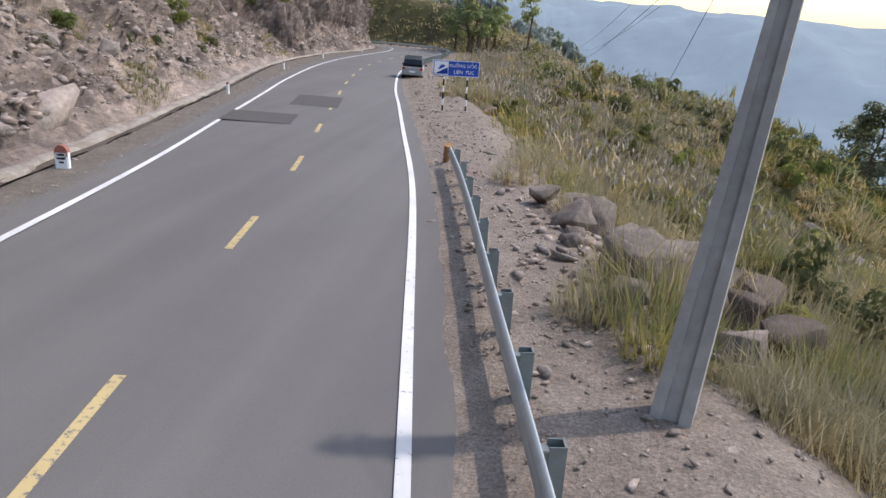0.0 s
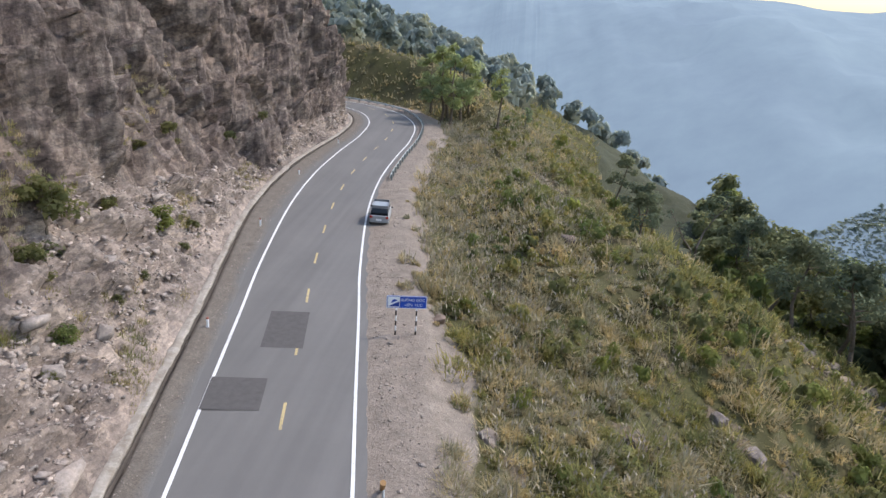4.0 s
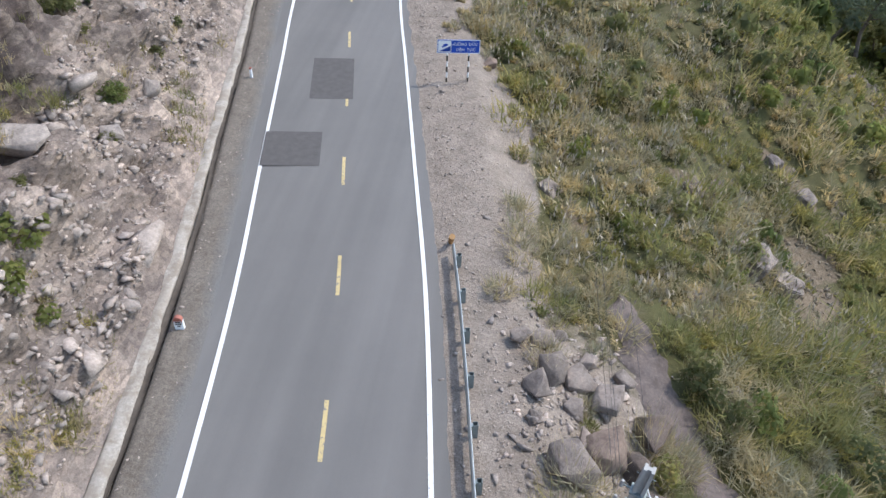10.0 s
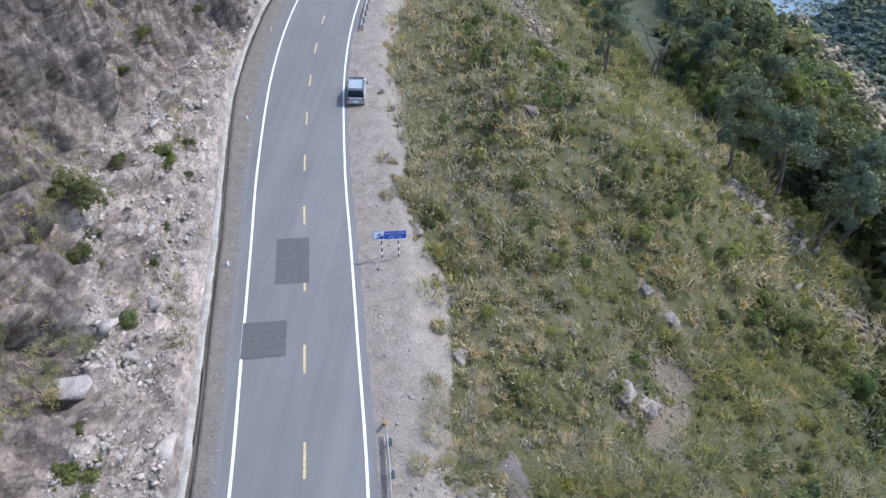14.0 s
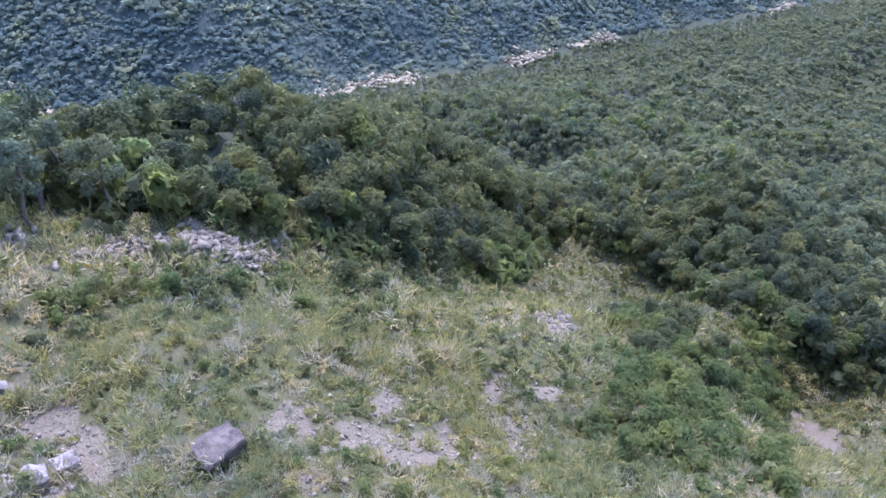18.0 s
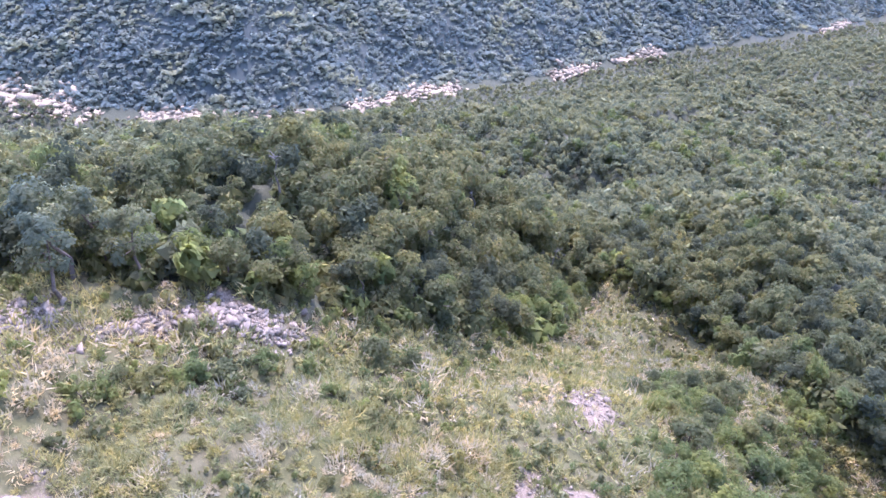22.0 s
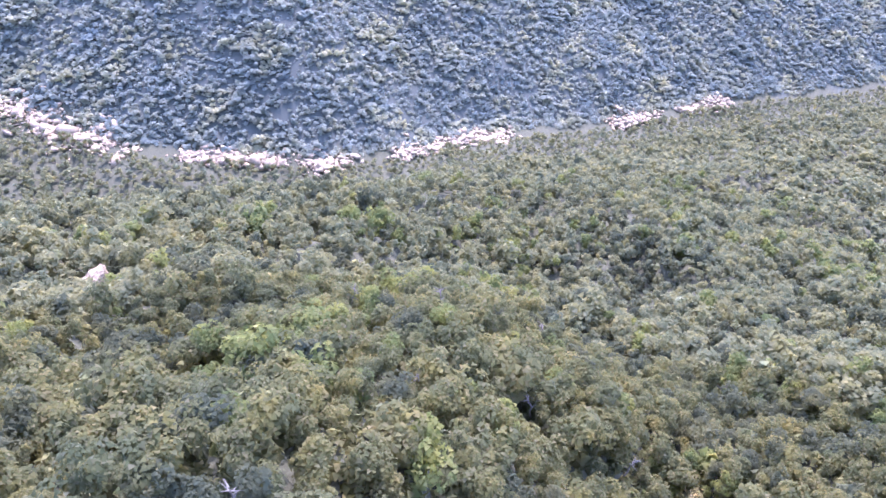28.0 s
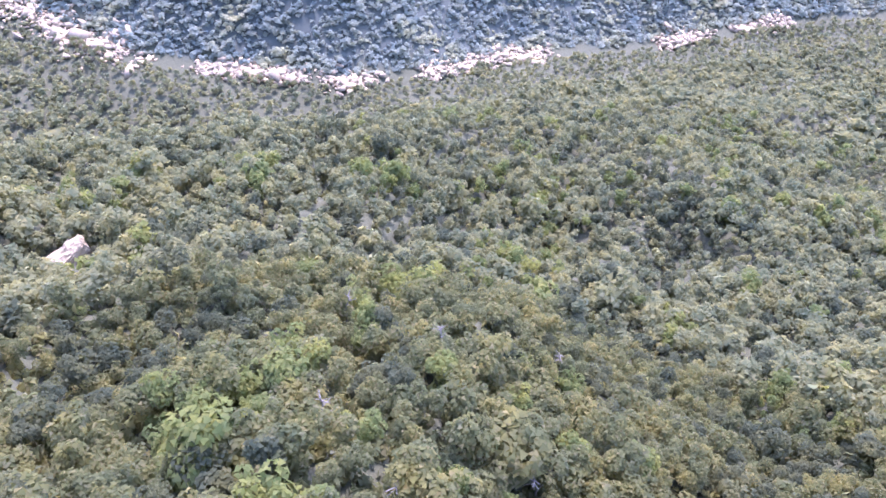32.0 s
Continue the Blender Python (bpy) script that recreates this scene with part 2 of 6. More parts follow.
def worn_paint(name, colour, worn):
    """Road paint, chipped through to the asphalt in places."""
    m, n, l, b = material(name, 0.75)
    p = position(n)
    f, g = noise_tex(n, l, 9.0, 8, 0.7, p), noise_tex(n, l, 0.5, 4, 0.6, p)
    c = ramp(n, l, g, (0.35, tuple(k * 0.8 for k in colour)), (0.6, colour))
    c = mix(n, l, ramp(n, l, f, (worn - 0.04, (1, 1, 1)), (worn + 0.05, (0, 0, 0))), c, (0.16, 0.158, 0.155))
    l.new(c, b.inputs["Base Color"])
    bump(n, l, b, f, 0.2, 0.01)
    return m


GROUND, CLIFF, ASPHALT = ground_material(), cliff_material(), asphalt_material()
PATCH = plain("patch_asphalt", (0.094, 0.087, 0.083), 0.9, 0, 0.14, 20)
WHITE = worn_paint("road_paint_white", (0.7, 0.7, 0.68), 0.36)
YELLOW = worn_paint("road_paint_yellow", (0.5, 0.39, 0.19), 0.42)
POLE_CONCRETE = plain("pole_concrete", (0.36, 0.35, 0.33), 0.85, 0, 0.15, 4)
DITCH = plain("ditch_dirt", (0.085, 0.07, 0.056), 0.95, 0, 0.25, 3)
STEEL = plain("galvanised_steel", (0.5, 0.53, 0.52), 0.45, 0.6, 0.1, 5)
STEEL_DARK = plain("weathered_steel", (0.22, 0.25, 0.25), 0.6, 0.4, 0.15, 5)
def kerb_material():
    """Old concrete: dirt washed over it, chips and cross cracks."""
    m, n, l, b = material("kerb_concrete", 0.95)
    p = position(n)
    fine, mid, big = (noise_tex(n, l, q, 8, 0.7, p) for q in (9.0, 1.6, 0.35))
    c = ramp(n, l, fine, (0.3, (0.2, 0.175, 0.148)), (0.5, (0.31, 0.28, 0.242)), (0.72, (0.41, 0.375, 0.335)))
    c = mix(n, l, ramp(n, l, mid, (0.42, (0,) * 3), (0.58, (0.85,) * 3)), c, (0.2, 0.165, 0.13))
    c = mix(n, l, ramp(n, l, big, (0.42, (0,) * 3), (0.62, (0.5,) * 3)), c, (0.37, 0.33, 0.28))
    l.new(c, b.inputs["Base Color"])
    bump(n, l, b, fine, 0.6, 0.03)
    return m


def shoulder_material():
    """Dust and grit over old asphalt, coarser and browner towards the ditch."""
    m, n, l, b = material("shoulder_dust", 0.95)
    p = position(n)
    grit, fine, mid, big = (noise_tex(n, l, q, 7, 0.72, p) for q in (26.0, 7.0, 1.1, 0.22))
    old = ramp(n, l, grit, (0.3, (0.1, 0.096, 0.092)), (0.7, (0.165, 0.158, 0.15)))
    dust = ramp(n, l, fine, (0.28, (0.075, 0.063, 0.052)), (0.48, (0.14, 0.12, 0.1)), (0.62, (0.205, 0.178, 0.15)), (0.76, (0.33, 0.295, 0.26)))
    dust = mix(n, l, 0.5, dust, ramp(n, l, mid, (0.34, (0.1, 0.082, 0.064)), (0.66, (0.19, 0.165, 0.14))))
    dust = mix(n, l, 1.0, dust, ramp(n, l, grit, (0.32, (0.55,) * 3), (0.5, (1.0,) * 3), (0.68, (1.4, 1.36, 1.3))), "MULTIPLY")
    a = n.new("ShaderNodeAttribute")
    a.attribute_name = "outward"
    add = n.new("ShaderNodeMath")
    add.operation = "MULTIPLY_ADD"
    add.inputs[1].default_value = 0.9
    l.new(big, add.inputs[0])
    l.new(a.outputs["Fac"], add.inputs[2])
    c = mix(n, l, ramp(n, l, add.outputs[0], (0.55, (0,) * 3), (0.95, (1,) * 3)), old, dust)
    l.new(c, b.inputs["Base Color"])
    bump(n, l, b, fine, 0.7, 0.06)
    return m


KERB, SHOULDER = kerb_material(), shoulder_material()
SIGN_BLUE = plain("sign_blue", (0.02, 0.075, 0.42), 0.45, 0, 0.06, 4)
SIGN_WHITE = plain("sign_white", (0.78, 0.8, 0.82), 0.5, 0, 0.04, 4)
BLACK = plain("black_rubber", (0.02, 0.02, 0.02), 0.7, 0, 0.1, 10)
RED = plain("red_paint", (0.32, 0.12, 0.09), 0.6, 0, 0.1, 10)
WIRE = plain("wire_black", (0.03, 0.03, 0.03), 0.6)
PEBBLE = stone("gravel_stone", (0.33, 0.285, 0.25))
ROCK_PALE = stone("rock_pale", (0.345, 0.298, 0.265))
DEBRIS = stone("rock_debris", (0.21, 0.173, 0.127))
ROCK_DARK = stone("rock_dark", (0.155, 0.12, 0.1))
SLAB_ROCK = stone("slab_rock", (0.125, 0.102, 0.092))
BOULDER_ROCK = stone("boulder_rock", (0.25, 0.208, 0.18))
RIVER_ROCK = stone("river_rock", (0.265, 0.215, 0.138))
BARK = plain("bark", (0.16, 0.13, 0.1), 0.95, 0, 0.3, 4)
LEAF = foliage("leaf_forest", (0.125, 0.135, 0.062), (0.16, 0.168, 0.076), (0.2, 0.2, 0.094), (0.14, 0.15, 0.074), (0.24, 0.224, 0.122))
LEAF_LIGHT = foliage("leaf_light", (0.155, 0.188, 0.066), (0.19, 0.216, 0.08), (0.225, 0.236, 0.095))
LEAF_BRIGHT = foliage("leaf_feathery", (0.26, 0.31, 0.15), (0.31, 0.35, 0.18), (0.35, 0.37, 0.2))
LEAF_DARK = foliage("leaf_dark", (0.09, 0.104, 0.066), (0.115, 0.128, 0.078), (0.14, 0.15, 0.092))
# valley leaves are lighter than the near ones, standing for thinner haze
LEAF_MID = foliage("leaf_valley", (0.18, 0.194, 0.108), (0.205, 0.216, 0.12), (0.23, 0.236, 0.13), (0.265, 0.258, 0.148))
# haze over the distant woods is mixed into these two pale leaf colours
LEAF_FAR_HAZE = foliage("leaf_far_hill_haze", (0.3, 0.338, 0.295), (0.318, 0.352, 0.305), (0.335, 0.365, 0.315), gloss=0.9, translucent=0.7, clump=0.03)
LEAF_HILL_HAZE = foliage("leaf_bend_hill_haze", (0.27, 0.31, 0.305), (0.3, 0.335, 0.32), (0.33, 0.355, 0.33), gloss=0.9)
LEAF_SLOPE = foliage("leaf_slope_trees", (0.135, 0.158, 0.105), (0.16, 0.182, 0.122), (0.185, 0.202, 0.138), gloss=0.8)
PLUME = plain("reed_plume", (0.46, 0.39, 0.3), 0.9, 0, 0.15, 3)
GRASS = foliage("reed_grass", (0.155, 0.162, 0.062), (0.25, 0.232, 0.092), (0.31, 0.272, 0.115), (0.188, 0.195, 0.074), (0.36, 0.31, 0.155), (0.17, 0.176, 0.066), translucent=0.5, gloss=0.7, clump=0.8)
STRAW = foliage("dry_reed", (0.36, 0.295, 0.185), (0.42, 0.352, 0.236), (0.3, 0.255, 0.145), (0.46, 0.395, 0.28), translucent=0.5, gloss=0.7, clump=0.8)


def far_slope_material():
    """The mountains across the valley, kilometres off, their sunlit haze a glow: a plain backdrop."""
    m, n, l, b = material("far_mountains_haze_glow", 1.0)
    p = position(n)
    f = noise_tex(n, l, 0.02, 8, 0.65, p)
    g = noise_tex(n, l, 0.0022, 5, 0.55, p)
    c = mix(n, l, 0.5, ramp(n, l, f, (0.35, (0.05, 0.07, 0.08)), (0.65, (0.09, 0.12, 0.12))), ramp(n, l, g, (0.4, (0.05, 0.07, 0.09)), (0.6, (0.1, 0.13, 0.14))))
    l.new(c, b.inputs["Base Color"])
    # bluish emission of the slope itself imitates the haze
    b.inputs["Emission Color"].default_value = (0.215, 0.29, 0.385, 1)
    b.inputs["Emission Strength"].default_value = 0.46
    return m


FAR_SLOPE = far_slope_material()


# ---------------- shape of the land ----------------
def lattice(ix, iy, seed):
    h = (ix.astype(np.int64) * 374761393 + iy.astype(np.int64) * 668265263 + seed * 1442695041) & 0xFFFFFFFF
    h = ((h ^ (h >> 13)) * 1274126177) & 0xFFFFFFFF
    return ((h ^ (h >> 16)) & 0xFFFF) / 65535.0


def value_noise(x, y, seed=0):
    ix, iy = np.floor(x), np.floor(y)
    fx, fy = x - ix, y - iy
    fx, fy = fx * fx * (3 - 2 * fx), fy * fy * (3 - 2 * fy)
    a, b = lattice(ix, iy, seed), lattice(ix + 1, iy, seed)
    c, d = lattice(ix, iy + 1, seed), lattice(ix + 1, iy + 1, seed)
    return (a * (1 - fx) + b * fx) * (1 - fy) + (c * (1 - fx) + d * fx) * fy - 0.5


def fbm(x, y, seed=0, octaves=4):
    out = 0
    for k in range(octaves):
        out = out + value_noise(x * 2**k + 17 * k, y * 2**k - 9 * k, seed + k) / 2**k
    return out


def smooth(a, b, v):
    t = np.clip((v - a) / (b - a), 0, 1)
    return t * t * (3 - 2 * t)


# the road's middle line: x, y; nearly level, it bends left round the rock
ROAD = np.array([(6.34, -93.0), (2.95, -52.9), (-0.23, -17.9), (-1.91, -2.9), (-3.26, 7.0), (-4.73, 17.0), (-6.62, 26.9), (-8.54, 36.9), (-10.46, 46.8), (-12.79, 61.8), (-13.90, 74.8), (-14.05, 86.8), (-13.86, 99.9), (-15.07, 112.9), (-19.25, 123.7), (-27.22, 131.3), (-38.44, 134.6), (-53.52, 135.7), (-78.58, 136.2)], float)


def road_height(y):
    return 0.0048 * y - 3.300


def crossfall(u):
    """The carriageway and its verges tip towards the valley."""
    return -0.04 * np.clip(u, -7.5, 5.0)


def spline(pts, steps=12):
    p = np.vstack([2 * pts[0] - pts[1], pts, 2 * pts[-1] - pts[-2]])
    out = []
    for i in range(1, len(p) - 2):
        for k in range(steps):
            t = k / steps
            out.append(0.5 * (2 * p[i] + (p[i + 1] - p[i - 1]) * t + (2 * p[i - 1] - 5 * p[i] + 4 * p[i + 1] - p[i + 2]) * t * t
                              + (3 * p[i] - p[i - 1] - 3 * p[i + 1] + p[i + 2]) * t**3))
    out.append(p[-2])
    return np.array(out)


LINE = spline(ROAD)
STEP = np.diff(LINE, axis=0)
ALONG = np.r_[0, np.cumsum(np.hypot(*STEP.T))]


def road_at(s, u):
    """The place on the road s metres along its middle line and u to its right."""
    x, y = np.interp(s, ALONG, LINE[:, 0]), np.interp(s, ALONG, LINE[:, 1])
    x2, y2 = np.interp(s + 0.5, ALONG, LINE[:, 0]), np.interp(s + 0.5, ALONG, LINE[:, 1])
    dx, dy = x2 - x, y2 - y
    k = np.hypot(dx, dy) + 1e-9
    return x + u * dy / k, y - u * dx / k, road_height(y) + crossfall(u)


def s_of(y):
    return float(np.interp(y, LINE[:170, 1], ALONG[:170]))


def to_road(x, y):
    """Signed distance from the middle line (right positive) and the line's height there."""
    shape = np.shape(x)
    x, y = np.ravel(x), np.ravel(y)
    best, side, near = np.full(x.shape, 1e9), np.ones(x.shape), np.zeros(x.shape)
    for (px, py), (dx, dy) in zip(LINE[:-1], STEP):
        t = np.clip(((x - px) * dx + (y - py) * dy) / (dx * dx + dy * dy), 0, 1)
        ex, ey = x - px - t * dx, y - py - t * dy
        d = ex * ex + ey * ey
        hit = d < best
        best[hit] = d[hit]
        side[hit] = np.sign(ex * dy - ey * dx)[hit]
        near[hit] = (py + t * dy)[hit]
    u = np.sqrt(best) * side
    return u.reshape(shape), (road_height(near) + crossfall(u)).reshape(shape)


def ditch_at(y):
    """How far the ditch runs from the middle line: it swings out round the foot of the cutting."""
    return 5.9 + 0.2 * smooth(17, 37, y) + 0.9 * smooth(37, 63, y) - 0.6 * smooth(77, 107, y)


def steep(y):
    """How far the foot of the rock is drawn in: the cliff comes down to the road towards the bend."""
    return 1 - 0.55 * smooth(39, 85, y)


def bank(u, y):
    """Height of the cutting over the road, u metres out from its middle line."""
    return np.interp(6.9 + (u - ditch_at(y) - 0.75) / steep(y), *zip(*UP))


# the valley's stream: x, y, z
RIVER = np.array([(-900, 2700, -40), (0, 1550, -160), (280, 900, -240), (358, 584, -272), (359, 507, -280), (362, 461, -284), (404, 374, -287), (428, 318, -292), (491, 271, -304),
                  (555, 246, -320), (635, 186, -340), (714, 132, -356), (801, 78, -370), (956, -63, -395), (1100, -190, -415), (1400, -420, -450)], float)


def to_river(x, y):
    """Signed distance from the stream (far side positive) and its height there."""
    best, side, high = np.full(np.shape(x), 1e12), np.ones(np.shape(x)), np.zeros(np.shape(x))
    for a, b in zip(RIVER[:-1], RIVER[1:]):
        d = b - a
        t = np.clip(((x - a[0]) * d[0] + (y - a[1]) * d[1]) / (d[0] ** 2 + d[1] ** 2), 0, 1)
        ex, ey = x - a[0] - t * d[0], y - a[1] - t * d[1]
        q = ex * ex + ey * ey
        hit = q < best
        best, side, high = np.where(hit, q, best), np.where(hit, -np.sign(ex * d[1] - ey * d[0]), side), np.where(hit, a[2] + t * d[2], high)
    return np.sqrt(best) * side, high


def hump(x, y, cx, cy, rx, ry, turn=0.0):
    c, s = math.cos(radians(turn)), math.sin(radians(turn))
    u, v = (x - cx) * c + (y - cy) * s, -(x - cx) * s + (y - cy) * c
    return np.exp(-(u / rx) ** 2 - (v / ry) ** 2)


DOWN = ((0, 0), (7.5, -0.1), (9, -0.9), (13, -2.6), (20, -5.0), (28, -9.5), (40, -18), (60, -30), (80, -44), (100, -60), (125, -80),
        (160, -103), (200, -126), (260, -158), (340, -196), (460, -250), (700, -330))
UP = ((0, 0), (6.9, 0.0), (8.5, 1.2), (11, 3.7), (13.3, 6.0), (14.8, 9.5), (16.5, 14), (19, 21), (22, 29), (26, 36), (40, 44), (90, 70), (300, 190), (900, 330))

# swells and hollows of the valley side: x, y, two radii, height
HUMPS = ((42, 3, 16, 14, -6.4), (67, 29, 16, 14, -2.5), (21, 62, 14, 18, 6.6), (73, -36, 26, 22, -17.3), (112, -14, 20, 16, -6.5),
         (137, 9, 22, 18, -9.5), (20, 30, 9, 9, -1.6), (112, 56, 24, 22, 6), (155, 57, 30, 26, 9.1), (165, -30, 30, 26, 7.4),
         (215, -26, 35, 30, 7.2), (210, 18, 30, 24, -5.7), (345, -8, 70, 40, 5.8), (58, 10, 14, 14, 2.0), (260, 90, 50, 50, -16.4),
         (140, 183, 40, 40, -6), (34, 142, 18, 26, -7), (-118, 427, 200, 170, 225), (-262, 327, 140, 130, 92))


def land(x, y, rough=True):
    """Height of the ground."""
    u, h = to_road(x, y)
    wob = fbm(x * 0.05, y * 0.05, 3, 3)
    near = h + 0.04 * np.clip(u, 0, 60) + np.interp(u * (1 + 0.10 * wob), *zip(*DOWN))
    # farther down, the hillside rises towards the bend and swings away from the road
    w = u - 0.0645 * np.clip(y, -60, 140) - 0.2
    rise = 0.09 * (np.clip(y, None, 85) - 30)
    right = rise * np.exp(-np.clip(w, 0, None) / 150) + np.interp(w * (1 + 0.10 * wob), *zip(*DOWN))
    right = near + (right - near) * smooth(20 + 16 * smooth(45, 85, y), 48 + 30 * smooth(45, 85, y), u)
    for cx, cy, rx, ry, high in HUMPS:
        right = right + high * hump(x, y, cx, cy, rx, ry) * smooth(8, 20, u)
    right = right + 14 * hump(x, y, 82, 62, 32, 26) + 10 * hump(x, y, 140, 62, 60, 40)
    right = right - 11 * hump(x, y, 92, 2, 30, 15, -15) + 12 * hump(x, y, 175, -35, 70, 35)
    right = right - 9 * hump(x, y, 125, 168, 85, 30, 54)
    right = right - 150 * smooth(200, 520, y) * smooth(60, 220, u)
    r, rz = to_river(x, y)
    far = rz + np.interp(r, (0, 14, 60, 200, 350, 500, 900, 1400, 2200, 4000), (0, 3, 34, 112, 168, 196, 218, 224, 215, 180))
    far = far * (1 + 0.25 * fbm(x * 0.0016, y * 0.0016, 9, 3) * smooth(200, 900, r))
    far = far + 60 * fbm(x * 0.006, y * 0.006, 21, 4) * smooth(60, 300, r) * (1 - 0.6 * smooth(500, 1200, r))
    near_r = np.maximum(right, rz + np.clip(-r - 10, 0, None) * 0.12)
    valley = np.where(r > 0, far, near_r * smooth(0, 220, -r) + (rz + 2) * (1 - smooth(0, 220, -r)))
    valley = np.where(u > 150, valley, right)
    bulge = 1 + 0.22 * fbm(x * 0.045, y * 0.045, 5, 2)
    left = h + np.interp(-u * bulge, *zip(*UP))
    z = np.where(u > 0, valley, left)
    if rough:
        v = np.abs(u)
        z = z + np.where(u > 0, smooth(8.0, 14, v) * 1.2, smooth(7.5, 12, v) * 1.0) * fbm(x * 0.22, y * 0.22, 31, 4)
        z = z + smooth(60, 200, v) * 9 * fbm(x * 0.02, y * 0.02, 41, 4)
        z = z + 0.10 * fbm(x * 1.3, y * 1.3, 51, 3) * smooth(4.6, 6.0, v)
        # the shoulder, ditch and blasted face are meshes of their own, over this
        z = z - 0.45 * smooth(4.25, 4.8, -u)
        z = z - 3.0 * smooth(6.7, 9.0, -u) * (1 - smooth(36, 44, -u))
    return z - 0.15 * (1 - smooth(4.2, 5.0, np.abs(u)))


def land1(x, y):
    return float(land(np.array([x]), np.array([y]))[0])


# ---------------- building helpers ----------------
def mesh_object(name, verts, faces, mat, parent=None, smooth_faces=False):
    """faces: an array of triangles or quads."""
    me = bpy.data.meshes.new(name)
    verts, faces = np.asarray(verts, np.float32), np.asarray(faces, np.int32)
    me.vertices.add(len(verts))
    me.vertices.foreach_set("co", verts.ravel())
    k = faces.shape[1]
    me.loops.add(faces.size)
    me.loops.foreach_set("vertex_index", faces.ravel())
    me.polygons.add(len(faces))
    me.polygons.foreach_set("loop_start", np.arange(0, faces.size, k, dtype=np.int32))
    if smooth_faces:
        me.polygons.foreach_set("use_smooth", np.ones(len(faces), bool))
    me.materials.append(mat)
    me.update()
    me.validate()
    ob = new(name, me)
    if parent:
        ob.parent = parent
    return ob


def part(name, bm, mat, parent=None, label="", smooth_faces=False):
    me = bpy.data.meshes.new(name)
    bmesh.ops.recalc_face_normals(bm, faces=bm.faces)
    if smooth_faces:
        for f in bm.faces:
            f.smooth = True
    bm.to_mesh(me)
    bm.free()
    me.materials.append(mat)
    ob = new(name, me)
    if parent:
        ob.parent = parent
    return tagged(ob, label) if label else ob


def box(bm, cx, cy, cz, lx, ly, lz, bevel=0.0, m=None):
    mat = Matrix.Translation((cx, cy, cz)) @ Matrix.Diagonal((lx, ly, lz, 1))
    r = bmesh.ops.create_cube(bm, size=1, matrix=(m @ mat) if m else mat)
    if bevel:
        es = {e for v in r["verts"] for e in v.link_edges}
        bmesh.ops.bevel(bm, geom=list(es), offset=bevel, segments=2, affect="EDGES")
    return bm


def rod(bm, a, b, r1, r2=None, seg=10):
    a, b = Vector(a), Vector(b)
    d = b - a
    m = Matrix.Translation((a + b) / 2) @ d.to_track_quat("Z", "Y").to_matrix().to_4x4()
    bmesh.ops.create_cone(bm, cap_ends=True, segments=seg, radius1=r1, radius2=r1 if r2 is None else r2, depth=d.length, matrix=m)
    return bm


def grid_strip(us, ss, lift, name, mat, parent=None):
    """A ribbon along the road: offsets us (with heights lift) at distances ss."""
    rows = []
    for u, h in zip(us, lift):
        x, y, z = road_at(ss, np.full(len(ss), u))
        rows.append(np.stack([x, y, z + h], -1))
    v = np.concatenate(rows)
    n = len(ss)
    a = np.arange(n - 1)
    f = np.concatenate([np.stack([a + k * n, a + k * n + 1, a + (k + 1) * n + 1, a + (k + 1) * n], -1) for k in range(len(us) - 1)])
    return mesh_object(name, v, f[:, ::-1], mat, parent)


# ---------------- ground ----------------
def stretch(lo, hi, step, far_lo, far_hi, grow=1.09):
    mid = np.arange(lo, hi + step, step)
    up, k = [hi + step], step
    while up[-1] < far_hi:
        k *= grow
        up.append(up[-1] + k)
    dn, k = [lo - step], step
    while dn[-1] > far_lo:
        k *= grow
        dn.append(dn[-1] - k)
    return np.r_[dn[::-1], mid, up]


GRID = {}


def top_of_ground(x, y):
    """Height of the ground's sheet between its grid points."""
    i = np.clip(np.searchsorted(GRID["x"], x) - 1, 0, len(GRID["x"]) - 2)
    j = np.clip(np.searchsorted(GRID["y"], y) - 1, 0, len(GRID["y"]) - 2)
    fx = (x - GRID["x"][i]) / (GRID["x"][i + 1] - GRID["x"][i])
    fy = (y - GRID["y"][j]) / (GRID["y"][j + 1] - GRID["y"][j])
    q = GRID["z"]
    return (q[j, i] * (1 - fx) + q[j, i + 1] * fx) * (1 - fy) + (q[j + 1, i] * (1 - fx) + q[j + 1, i + 1] * fx) * fy


